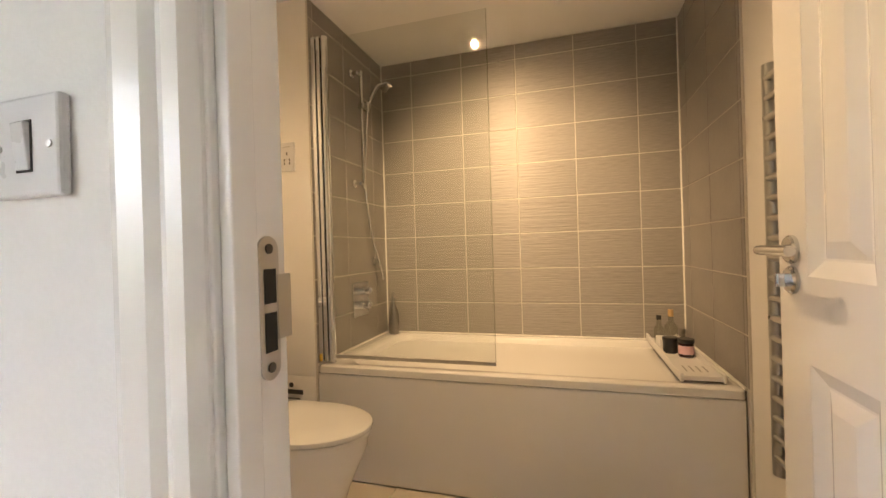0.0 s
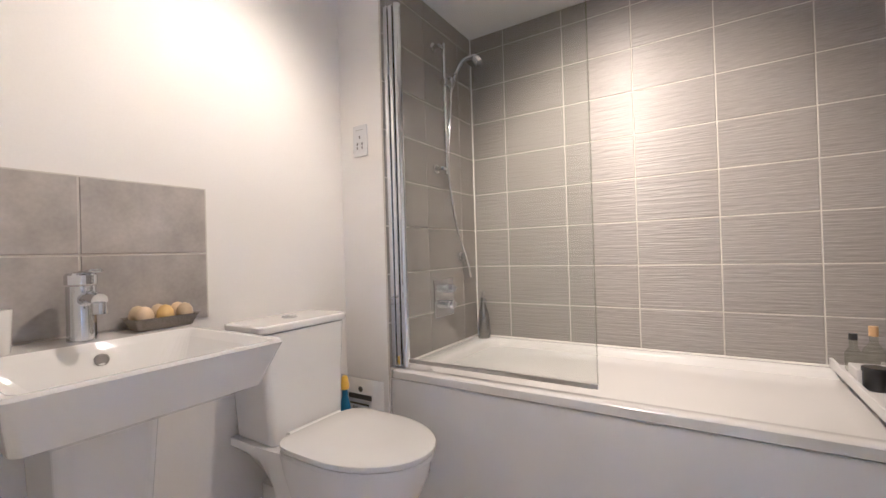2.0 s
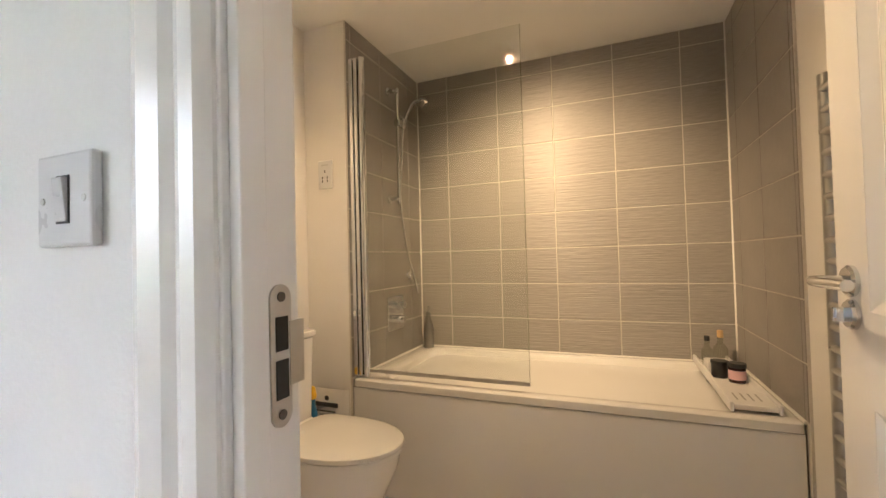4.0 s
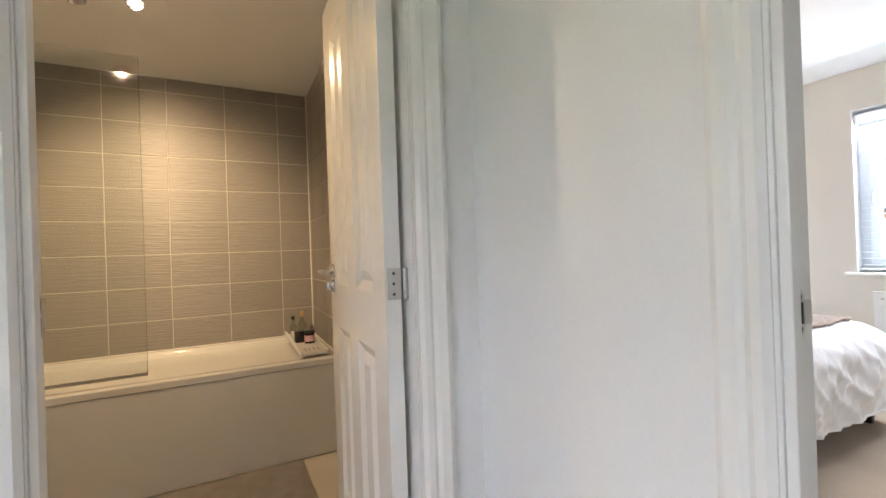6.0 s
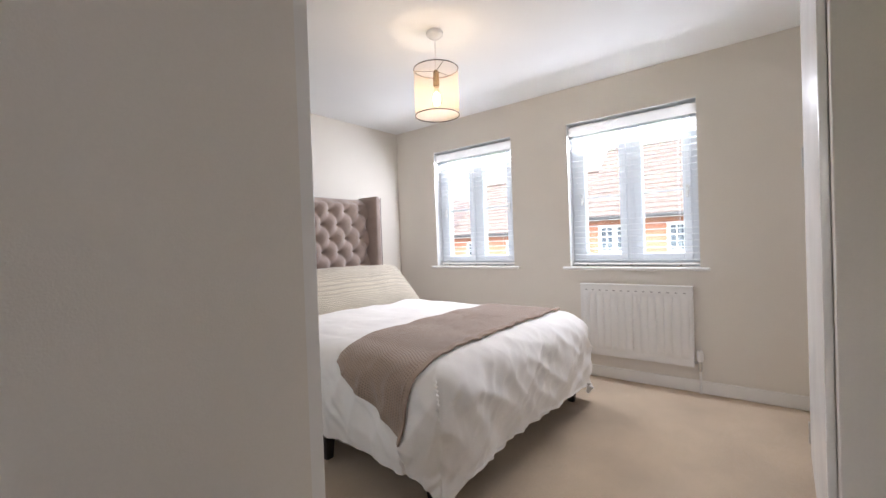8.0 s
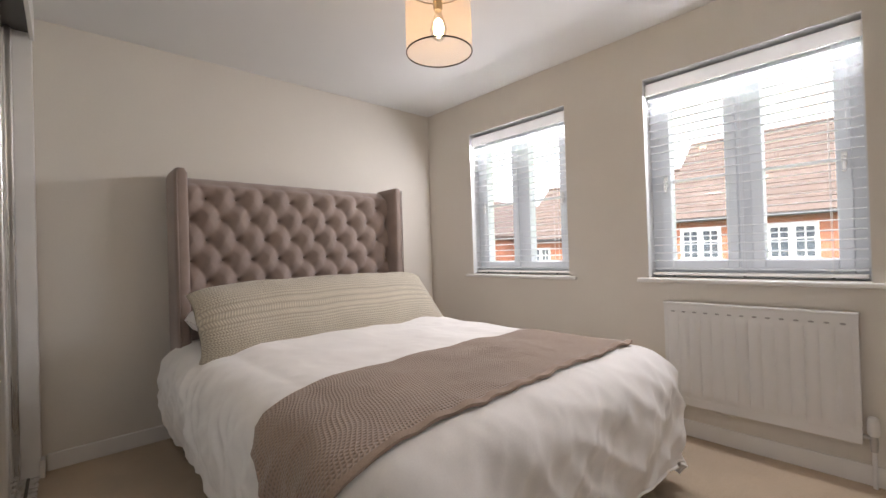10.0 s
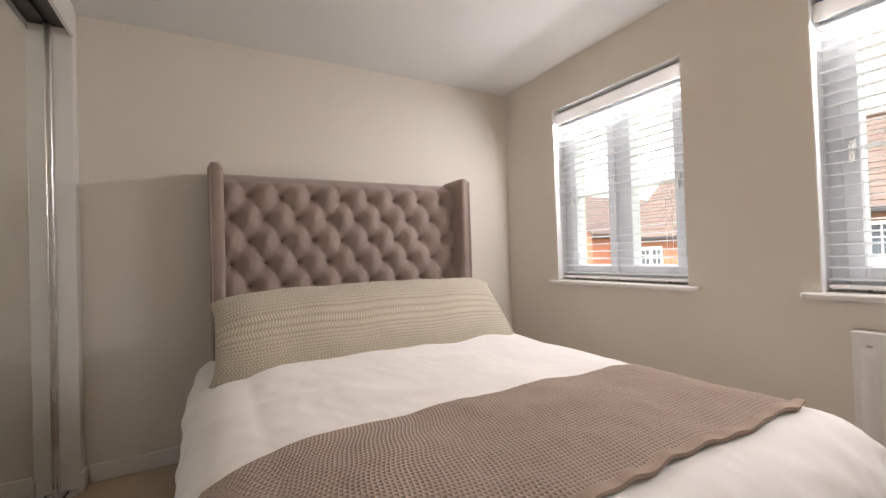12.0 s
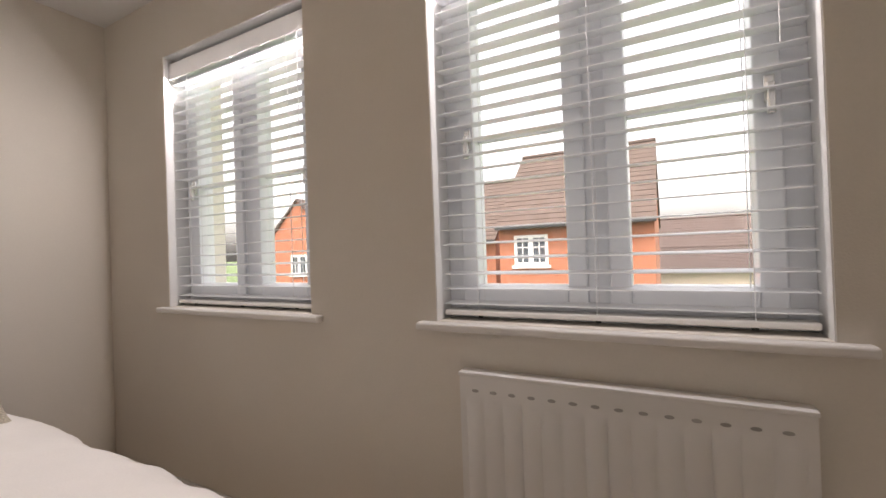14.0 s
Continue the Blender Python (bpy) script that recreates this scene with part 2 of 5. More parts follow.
def ribs(m, pitch):
    """Fine wavering level ribs pressed into a tile's face, with gloss drawn out across them."""
    n, lk = m.node_tree.nodes, m.node_tree.links.new
    p = n["Principled BSDF"]
    up, oi, tc = n.new("ShaderNodeCombineXYZ"), n.new("ShaderNodeObjectInfo"), n.new("ShaderNodeTexCoord")
    up.inputs[2].default_value = 1.0
    lk(up.outputs[0], p.inputs["Tangent"])
    p.inputs["Anisotropic"].default_value = 0.6
    add, sq, nz = n.new("ShaderNodeVectorMath"), n.new("ShaderNodeMapping"), n.new("ShaderNodeTexNoise")
    sq.inputs["Scale"].default_value = (0.05, 0.05, 1.0)
    lk(tc.outputs["Object"], sq.inputs["Vector"])
    lk(sq.outputs[0], add.inputs[0])
    lk(oi.outputs["Random"], add.inputs[1])
    nz.inputs["Scale"].default_value, nz.inputs["Detail"].default_value, nz.inputs["Roughness"].default_value = 0.8 / pitch, 1.5, 0.4
    lk(add.outputs[0], nz.inputs["Vector"])
    mr = n.new("ShaderNodeMapRange")
    mr.inputs["From Min"].default_value, mr.inputs["From Max"].default_value = 0.36, 0.64
    lk(nz.outputs["Fac"], mr.inputs["Value"])
    bp = n.new("ShaderNodeBump")
    bp.inputs["Strength"].default_value, bp.inputs["Distance"].default_value = 0.65, 0.0020
    lk(mr.outputs[0], bp.inputs["Height"])
    lk(bp.outputs[0], p.inputs["Normal"])


ribs(M_WALLTILE, 0.0065)
M_SIDETILE = mat("smooth_grey_tile", (0.275, 0.258, 0.240), 0.34, var=0.10, scale=7, grain=0.04, grain_scale=80, bump=0.06, bump_scale=30, per_piece=0.035)
M_SPLASH = mat("grey_stone_tile", (0.40, 0.375, 0.35), 0.4, var=0.16, scale=9, grain=0.05, grain_scale=90, bump=0.1, bump_scale=30, per_piece=0.05)
M_FLOORTILE = mat("cream_floor_tile", (0.60, 0.54, 0.45), 0.32, var=0.06, scale=5, per_piece=0.03)
M_MAT = mat("grey_bath_mat_pile", (0.30, 0.265, 0.235), 0.95, var=0.16, scale=14, grain=0.25, grain_scale=220, bump=1.0, bump_scale=240, sheen=0.3)
M_SILICONE = mat("white_silicone_bead", (0.74, 0.72, 0.68), 0.45)
M_SWITCH = mat("white_switch_plastic", (0.62, 0.62, 0.63), 0.28, var=0.015)
M_VELVET = mat("taupe_velvet", (0.30, 0.225, 0.19), 0.72, var=0.10, scale=9, grain=0.05, grain_scale=180, bump=0.12, bump_scale=160, sheen=0.35)
M_BUTTON = mat("brown_button_velvet", (0.07, 0.048, 0.04), 0.8, var=0.1, scale=30)
M_DUVET = mat("white_cotton_bedding", (0.84, 0.81, 0.775), 0.85, var=0.025, scale=6, grain=0.02, grain_scale=220, bump=0.07, bump_scale=18, sheen=0.15)
M_LEG = mat("dark_stained_wood", (0.018, 0.014, 0.013), 0.4, var=0.2, scale=12)
M_BEDBASE = mat("grey_upholstered_rail", (0.32, 0.30, 0.29), 0.85, var=0.06, scale=12, grain=0.1, grain_scale=220)
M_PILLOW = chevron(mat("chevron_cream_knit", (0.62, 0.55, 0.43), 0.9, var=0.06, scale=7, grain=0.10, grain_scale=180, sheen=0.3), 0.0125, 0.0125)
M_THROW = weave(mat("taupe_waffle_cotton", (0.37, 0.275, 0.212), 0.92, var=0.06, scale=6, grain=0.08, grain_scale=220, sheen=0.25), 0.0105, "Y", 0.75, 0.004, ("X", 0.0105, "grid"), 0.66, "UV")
M_THROWHEM = mat("taupe_throw_hem", (0.37, 0.28, 0.22), 0.9, var=0.06, scale=30, grain=0.1, grain_scale=220)
M_RAD = mat("white_radiator_enamel", (0.77, 0.76, 0.74), 0.32, var=0.015, scale=4)
M_SLOT = mat("shadowed_grille_slot", (0.38, 0.37, 0.355), 0.6)
M_MIRROR = mat("mirror_silver", (0.82, 0.83, 0.80), 0.015, metal=1.0, var=0.005, scale=1)
M_DARKTRACK = mat("dark_metal_track", (0.10, 0.095, 0.09), 0.4, metal=0.6)
M_WIRE = mat("black_wire", (0.02, 0.018, 0.016), 0.45)
M_PINK = mat("pale_pink_label", (0.62, 0.40, 0.44), 0.5)
M_JARDARK = mat("dark_amber_glass", (0.030, 0.012, 0.016), 0.1)
M_BLACKCAP = mat("black_cap", (0.02, 0.02, 0.02), 0.35)
M_GOLD = mat("pale_wood_cap", (0.50, 0.33, 0.15), 0.5)
M_YELLOW = mat("yellow_plastic", (0.85, 0.55, 0.04), 0.35)
M_BLUE = mat("blue_plastic_bottle", (0.03, 0.16, 0.33), 0.3)
M_BAG = mat("white_foil_pouch", (0.72, 0.71, 0.69), 0.35, var=0.05, scale=8, bump=0.35, bump_scale=14)
M_INK = mat("dark_print", (0.06, 0.06, 0.06), 0.6)
M_CARTON = mat("grey_pulp_carton", (0.24, 0.215, 0.185), 0.95, var=0.12, scale=30, grain=0.15, bump=0.5, bump_scale=150)
M_EGG = mat("pale_brown_shell", (0.66, 0.52, 0.32), 0.5, var=0.08, scale=40, per_piece=0.25)
M_EGGYELLOW = mat("yellow_shell", (0.72, 0.50, 0.16), 0.5, var=0.08, scale=40)
M_FABRIC = mat("cream_blanket_cotton", (0.66, 0.61, 0.53), 0.9, var=0.08, scale=10, bump=0.3, bump_scale=140, sheen=0.2)
M_BASKET = mat("woven_seagrass", (0.40, 0.31, 0.20), 0.85, var=0.15, scale=30, bump=0.8, bump_scale=90)
M_BRICK = mat("orange_red_brick", (0.27, 0.100, 0.055), 0.9, var=0.14, scale=3.5, grain=0.12, grain_scale=30, per_piece=0.06)
M_RENDERED = mat("cream_render", (0.34, 0.30, 0.25), 0.9, var=0.06, scale=1.5)
M_ROOF = mat("brown_plain_roof_tile", (0.062, 0.043, 0.035), 0.92, var=0.16, scale=2.5, grain=0.15, grain_scale=14)
M_ROOFDARK = mat("dark_slate_roof", (0.055, 0.038, 0.033), 0.9, var=0.15, scale=2.0, grain=0.12, grain_scale=14)
M_GUTTER = mat("black_gutter", (0.02, 0.02, 0.022), 0.4)
M_PANEDARK = mat("dark_window_glass", (0.05, 0.06, 0.075), 0.06)
M_OUTWHITE = mat("white_outdoor_trim", (0.55, 0.55, 0.55), 0.5)
M_GRASS = mat("mown_grass", (0.07, 0.11, 0.035), 0.95, var=0.25, scale=0.6, grain=0.3, grain_scale=12)
M_ROAD = mat("worn_asphalt", (0.055, 0.055, 0.055), 0.9, var=0.15, scale=0.6, grain=0.2, grain_scale=40)
M_PANE = glass("clear_window_glass", (0.97, 0.985, 0.98))
M_SCREEN = glass("clear_shower_glass", (0.945, 0.955, 0.945), facing=0.025)
M_BOTTLE = glass("clear_bottle_glass", (0.86, 0.87, 0.84), 0.03)
M_BULB = glow("warm_lamp_filament", (1.0, 0.66, 0.30), 5.0)
M_SPOTGLOW = glow("warm_spot_bulb", (1.0, 0.74, 0.42), 0.15)
M_SHADE = bpy.data.materials.new("sheer_cream_shade")
M_SHADE.use_nodes = True
_n, _l = M_SHADE.node_tree.nodes, M_SHADE.node_tree.links.new
_n.remove(_n["Principled BSDF"])
_t, _d, _s, _a, _b = (_n.new("ShaderNodeBsdf" + k) for k in ("Transparent", "Diffuse", "Translucent", "Transparent", "Transparent"))
_d.inputs[0].default_value, _s.inputs[0].default_value = (0.60, 0.46, 0.29, 1), (0.62, 0.44, 0.25, 1)
_m1, _m2 = _n.new("ShaderNodeMixShader"), _n.new("ShaderNodeMixShader")
_m1.inputs[0].default_value, _m2.inputs[0].default_value = 0.5, 0.22
_l(_d.outputs[0], _m1.inputs[1])
_l(_s.outputs[0], _m1.inputs[2])
_l(_t.outputs[0], _m2.inputs[1])
_l(_m1.outputs[0], _m2.inputs[2])
_l(_m2.outputs[0], _n["Material Output"].inputs[0])


# ---- mesh helpers: everything is written in world metres ----
ORIGIN = {}


def thing(name, base, label, category, group="", kind=""):
    ob = new(name)
    ob.empty_display_size = 0.05
    ob.location = base
    ORIGIN[ob.name] = Vector(base)
    return tagged(ob, label, category, group, kind)


def link(name, bm, material, smooth=False):
    me = bpy.data.meshes.new(name)
    bmesh.ops.recalc_face_normals(bm, faces=bm.faces[:])
    bm.edges.index_update()
    keen = [e.is_manifold and e.calc_face_angle(0.0) > 0.75 for e in bm.edges]
    bm.to_mesh(me)
    bm.free()
    if smooth:
        sharp = me.attributes.new("sharp_edge", "BOOLEAN", "EDGE")
        sharp.data.foreach_set("value", keen)
        me.polygons.foreach_set("use_smooth", [True] * len(me.polygons))
    me.materials.append(material)
    return new(name, me)


def part(name, bm, material, parent, label="", smooth=False):
    o = ORIGIN[parent.name]
    bmesh.ops.translate(bm, verts=bm.verts[:], vec=-o)
    ob = link(name, bm, material, smooth)
    ob.parent = parent
    ORIGIN[ob.name] = o
    return tagged(ob, label)


def single(name, bm, material, label, category, group="", kind="", smooth=False, base=None):
    """A thing of one mesh, its origin at its base."""
    if base is None:
        lo = [min(v.co[i] for v in bm.verts) for i in range(3)]
        hi = [max(v.co[i] for v in bm.verts) for i in range(3)]
        base = ((lo[0] + hi[0]) / 2, (lo[1] + hi[1]) / 2, lo[2])
    bmesh.ops.translate(bm, verts=bm.verts[:], vec=-Vector(base))
    ob = link(name, bm, material, smooth)
    ob.location = base
    ORIGIN[ob.name] = Vector(base)
    return tagged(ob, label, category, group, kind)


def box(*spans, bevel=0.0, seg=2):
    """One mesh of boxes; a span is x0, x1, y0, y1, z0, z1."""
    bm = bmesh.new()
    for x0, x1, y0, y1, z0, z1 in spans:
        g = bmesh.ops.create_cube(bm, size=1)
        for v in g["verts"]:
            v.co = Vector(((x0 + x1) / 2 + v.co.x * (x1 - x0), (y0 + y1) / 2 + v.co.y * (y1 - y0), (z0 + z1) / 2 + v.co.z * (z1 - z0)))
    if bevel:
        bmesh.ops.bevel(bm, geom=bm.edges[:], offset=bevel, segments=seg, affect="EDGES", profile=0.5)
    return bm


def join(*bms):
    out = bms[0]
    for b in bms[1:]:
        me = bpy.data.meshes.new("tmp")
        b.to_mesh(me)
        b.free()
        out.from_mesh(me)
        bpy.data.meshes.remove(me)
    return out


def turned(profile, centre=(0, 0, 0), axis="Z", n=24, squash=(1, 1)):
    """A turned body: profile rows are (radius, height along the axis)."""
    bm = bmesh.new()
    rings = []
    for r, h in profile:
        ring = []
        for i in range(n):
            a = 2 * math.pi * i / n
            p = (r * math.cos(a) * squash[0], r * math.sin(a) * squash[1], h)
            p = {"Z": p, "X": (p[2], p[0], p[1]), "Y": (p[0], p[2], p[1])}[axis]
            ring.append(bm.verts.new(Vector(centre) + Vector(p)))
        rings.append(ring)
    for a, b in zip(rings, rings[1:]):
        for i in range(n):
            bm.faces.new((a[i], a[(i + 1) % n], b[(i + 1) % n], b[i]))
    bm.faces.new(rings[0][::-1])
    bm.faces.new(rings[-1])
    return bm


def tube(points, radius, n=10):
    """A round bar along points."""
    bm = bmesh.new()
    pts = [Vector(p) for p in points]
    rings = []
    for i, p in enumerate(pts):
        t = (pts[min(i + 1, len(pts) - 1)] - pts[max(i - 1, 0)]).normalized()
        up = Vector((0, 0, 1)) if abs(t.z) < 0.9 else Vector((1, 0, 0))
        u = t.cross(up).normalized()
        v = t.cross(u).normalized()
        r = radius[i] if isinstance(radius, (list, tuple)) else radius
        rings.append([bm.verts.new(p + (u * math.cos(2 * math.pi * k / n) + v * math.sin(2 * math.pi * k / n)) * r) for k in range(n)])
    for a, b in zip(rings, rings[1:]):
        for i in range(n):
            bm.faces.new((a[i], a[(i + 1) % n], b[(i + 1) % n], b[i]))
    bm.faces.new(rings[0][::-1])
    bm.faces.new(rings[-1])
    return bm


def bend(pts, steps=8):
    """A smooth line through points."""
    out = []
    P = [Vector(p) for p in pts]
    P = [2 * P[0] - P[1]] + P + [2 * P[-1] - P[-2]]
    for i in range(1, len(P) - 2):
        for k in range(steps):
            t = k / steps
            a, b, c, d = P[i - 1], P[i], P[i + 1], P[i + 2]
            out.append(0.5 * ((2 * b) + (c - a) * t + (2 * a - 5 * b + 4 * c - d) * t * t + (3 * b - a - 3 * c + d) * t ** 3))
    out.append(P[-2])
    return out


def loft(outline_rows, close=True):
    """Skins rows of points of equal count."""
    bm = bmesh.new()
    rows = [[bm.verts.new(p) for p in row] for row in outline_rows]
    for a, b in zip(rows, rows[1:]):
        m = len(a)
        for i in range(m if close else m - 1):
            bm.faces.new((a[i], a[(i + 1) % m], b[(i + 1) % m], b[i]))
    if close:
        bm.faces.new(rows[0][::-1])
        bm.faces.new(rows[-1])
    return bm


def sheet(f, nu, nv, thick=0.0, size=(1.0, 1.0)):
    """A grid surface f(u, v) for u, v in 0..1; size is its flat size in metres, for the weave."""
    bm = bmesh.new()
    uv = bm.loops.layers.uv.new("cloth")
    g = [[bm.verts.new(f(i / nu, j / nv)) for j in range(nv + 1)] for i in range(nu + 1)]
    for i in range(nu):
        for j in range(nv):
            fc = bm.faces.new((g[i][j], g[i + 1][j], g[i + 1][j + 1], g[i][j + 1]))
            for lp, (a, b) in zip(fc.loops, ((i, j), (i + 1, j), (i + 1, j + 1), (i, j + 1))):
                lp[uv].uv = (a / nu * size[0], b / nv * size[1])
    if thick:
        bm.normal_update()
        top = {v: v.normal.copy() for v in bm.verts}
        low = {v: bm.verts.new(v.co - top[v] * thick) for v in list(top)}
        for fc in bm.faces[:]:
            bm.faces.new([low[v] for v in reversed(fc.verts)])
        rim = [g[i][0] for i in range(nu + 1)] + [g[nu][j] for j in range(1, nv + 1)] + [g[i][nv] for i in range(nu - 1, -1, -1)] + [g[0][j] for j in range(nv - 1, 0, -1)]
        for a, b in zip(rim, rim[1:] + rim[:1]):
            bm.faces.new((a, b, low[b], low[a]))
    return bm


def rounded(cx, cy, hx, hy, r, z, n=6):
    """A rounded rectangle of points at height z."""
    out = []
    for qx, qy, a0 in ((1, 1, 0), (-1, 1, 90), (-1, -1, 180), (1, -1, 270)):
        for k in range(n + 1):
            a = radians(a0 + 90 * k / n)
            out.append(Vector((cx + qx * (hx - r) + r * math.cos(a), cy + qy * (hy - r) + r * math.sin(a), z)))
    return out


def fuzz(x, y, z=0.0, s=1.0):
    return noise.noise(Vector((x * s, y * s, z * s)))


# ---- the shell ----
BX0, BX1, BY1 = -0.871, 0.851, 2.60      # tub end wall, far end wall, back wall of the bathroom
LX, RY = -1.12, 1.80                     # basin wall, and the return beside the tub
HY, HYB = 0.348, 0.43                    # hall wall: hall face and bathroom face
DL, DR = 0.018, 0.697                    # bathroom door opening
EX, EXB = 0.868, 0.94                    # bedroom door wall: hall face and bedroom face
EY0, EY1 = -1.00, -0.30                  # bedroom door opening
NY, NX = 0.40, 1.612                     # end wall of the wardrobe
WX, BEDY = 4.225, 2.63                   # window wall, headboard wall
SY = -1.12                               # far side wall of the bedroom
HEAD = 2.02
WZ0, WZ1 = 0.838, 1.966
WINS = [(1.245, 2.118), (-0.150, 0.742)]

struct = dict(kind="structure")
single("floor", box((-1.5, 4.6, -2.2, HYB - 0.04, -0.12, 0.0), (EXB, 4.6, HYB - 0.04, 2.9, -0.12, 0.0)), M_CARPET, "beige cut-pile carpet with trodden lighter patches", "floor", **struct)
single("floor_bathroom", box((-1.3, EXB, HYB - 0.04, 2.8, -0.12, -0.006)), M_GROUT, "pale grout bed under cream bathroom floor tiles", "floor", **struct)
single("ceiling", box((-1.5, 4.6, -2.2, 2.9, CEIL, CEIL + 0.12)), M_CEIL, "plain white painted flat ceiling", "ceiling", **struct)
single("wall_hall", box((-1.4, DL - 0.02, HY, HYB, 0, CEIL), (DR + 0.02, 0.93, HY, HYB, 0, CEIL), (DL - 0.02, DR + 0.02, HY, HYB, HEAD + 0.02, CEIL)), M_HALL, "smooth white hall wall round the bathroom doorway", "wall", **struct)
single("wall_bedroom_door", box((EX, EXB, EY1 + 0.02, HY, 0, CEIL), (EX, EXB, -2.1, EY0 - 0.02, 0, CEIL), (EX, EXB, EY0 - 0.02, EY1 + 0.02, HEAD + 0.02, CEIL)), M_HALL, "smooth white wall round the bedroom doorway", "wall", **struct)
# unseen wall; its opening is added only to let daylight into the hall
single("wall_hall_west", box((-1.5, -1.4, -2.1, -1.50, 0, CEIL), (-1.5, -1.4, -0.70, HYB, 0, CEIL), (-1.5, -1.4, -1.50, -0.70, 0, 0.95), (-1.5, -1.4, -1.50, -0.70, 1.85, CEIL)), M_HALL, "plain white unseen hall wall with an opening added for daylight", "wall", **struct)
single("wall_hall_south", box((-1.5, EXB, -2.1, -2.0, 0, CEIL)), M_HALL, "plain white end wall of the hall", "wall", **struct)
single("wall_bathroom_west", box((LX - 0.1, LX, HYB, RY, 0, CEIL), (LX - 0.1, BX0 - 0.01, RY, BY1 + 0.11, 0, CEIL)), M_BATHWALL, "white painted bathroom wall stepping out beside the tub", "wall", **struct)
single("wall_bathroom_back", box((BX0 - 0.01, BX1 + 0.01, BY1 + 0.0025, BY1 + 0.11, 0, CEIL)), M_GROUT, "pale grouted back wall behind the bath tiles", "wall", **struct)
single("wall_bathroom_east", box((BX1 + 0.01, EXB, HYB, BY1 + 0.11, 0, CEIL)), M_BATHWALL, "white painted bathroom wall behind the towel rail", "wall", **struct)
single("wall_wardrobe_end", box((EXB, NX, NY, NY + 0.07, 0, CEIL)), M_WALL, "warm white end wall of the built-in wardrobe", "wall", **struct)
single("wall_headboard", box((EXB, WX + 0.2, BEDY, BEDY + 0.12, 0, CEIL)), M_WALL, "warm white bedroom wall behind the headboard", "wall", **struct)
single("wall_bedroom_south", box((EXB, WX + 0.2, SY - 0.1, SY, 0, CEIL)), M_WALL, "plain warm white bedroom side wall", "wall", **struct)
wspans, prev = [], SY
for y0, y1 in sorted(WINS):
    wspans += [(WX, WX + 0.28, prev, y0, 0, CEIL), (WX, WX + 0.28, y0, y1, 0, WZ0), (WX, WX + 0.28, y0, y1, WZ1, CEIL)]
    prev = y1
wspans.append((WX, WX + 0.28, prev, BEDY, 0, CEIL))
single("wall_window", box(*wspans), M_WALL, "warm white bedroom wall with two deep window openings", "wall", **struct)


def moulding(name, a, b, out, width, depth, height, label, sets=((0, 0.3), (0.12, 0.75), (0.3, 0.8), (0.42, 0.62), (0.55, 0.9), (0.85, 1.0), (1, 0.8))):
    """An upright moulded door casing: from a to b along the wall (plan points of its two edges), standing out along out."""
    a, b, out = Vector((*a, 0)), Vector((*b, 0)), Vector((*out, 0))
    prof = [a] + [a.lerp(b, s) + out * depth * d for s, d in sets] + [b]
    rows = [[p + Vector((0, 0, z)) for p in prof] for z in (0.0, height)]
    return single(name, loft(rows), M_GLOSS, label, "trim", **struct)


CASE = "white gloss moulded door casing"
moulding("trim_bath_left", (DL - 0.003, HY), (DL - 0.080, HY), (0, -1), 0.06, 0.021, HEAD + 0.06, CASE)
moulding("trim_bath_right", (DR + 0.005, HY), (DR + 0.081, HY), (0, -1), 0.06, 0.021, HEAD + 0.06, CASE)
single("trim_bath_head", box((DL - 0.079, DR + 0.080, HY - 0.016, HY, HEAD + 0.062, HEAD + 0.12), bevel=0.004), M_GLOSS, CASE, "trim", **struct)
moulding("trim_bed_left", (EX, EY1 + 0.005), (EX, EY1 + 0.068), (-1, 0), 0.06, 0.018, HEAD + 0.06, CASE)
moulding("trim_bed_right", (EX, EY0 - 0.005), (EX, EY0 - 0.068), (-1, 0), 0.06, 0.018, HEAD + 0.06, CASE)
single("trim_bed_head", box((EX - 0.016, EX, EY0 - 0.066, EY1 + 0.066, HEAD + 0.062, HEAD + 0.12), bevel=0.004), M_GLOSS, CASE, "trim", **struct)
single("trim_bed_inside", box((EXB, EXB + 0.016, EY0 - 0.055, EY0 - 0.005, 0, HEAD + 0.06), (EXB, EXB + 0.016, EY0 - 0.055, EY1 + 0.02, HEAD + 0.06, HEAD + 0.12), bevel=0.004), M_GLOSS, CASE, "trim", **struct)
LIN = "white gloss door lining with a stop bead"
single("trim_bath_lining", box((DL - 0.02, DL, HY - 0.002, HYB - 0.002, 0, HEAD), (DR, DR + 0.02, HY - 0.002, HYB + 0.004, 0, HEAD), (DL - 0.02, DR + 0.02, HY - 0.002, HYB + 0.004, HEAD, HEAD + 0.02),
       (DL, DL + 0.012, HY + 0.005, HY + 0.032, 0, HEAD), (DR - 0.003, DR, HY + 0.005, HY + 0.022, 0, HEAD), bevel=0.0015), M_GLOSS, LIN, "trim", **struct)
single("trim_bed_lining", box((EX - 0.002, EXB + 0.004, EY1, EY1 + 0.02, 0, HEAD), (EX - 0.002, EXB + 0.004, EY0 - 0.02, EY0, 0, HEAD), (EX - 0.002, EXB + 0.004, EY0 - 0.02, EY1 + 0.02, HEAD, HEAD + 0.02),
       (EX + 0.003, EX + 0.022, EY1 - 0.012, EY1, 0, HEAD), (EX + 0.003, EX + 0.022, EY0, EY0 + 0.012, 0, HEAD), bevel=0.0015), M_GLOSS, LIN, "trim", **struct)


def skirting(name, x0, x1, y0, y1, h=0.085):
    return single(name, box((x0, x1, y0, y1, 0, h), bevel=0.005), M_SKIRT, "white satin painted skirting board", "skirting", **struct)


skirting("baseboard_window", WX - 0.016, WX, SY, BEDY - 0.002)
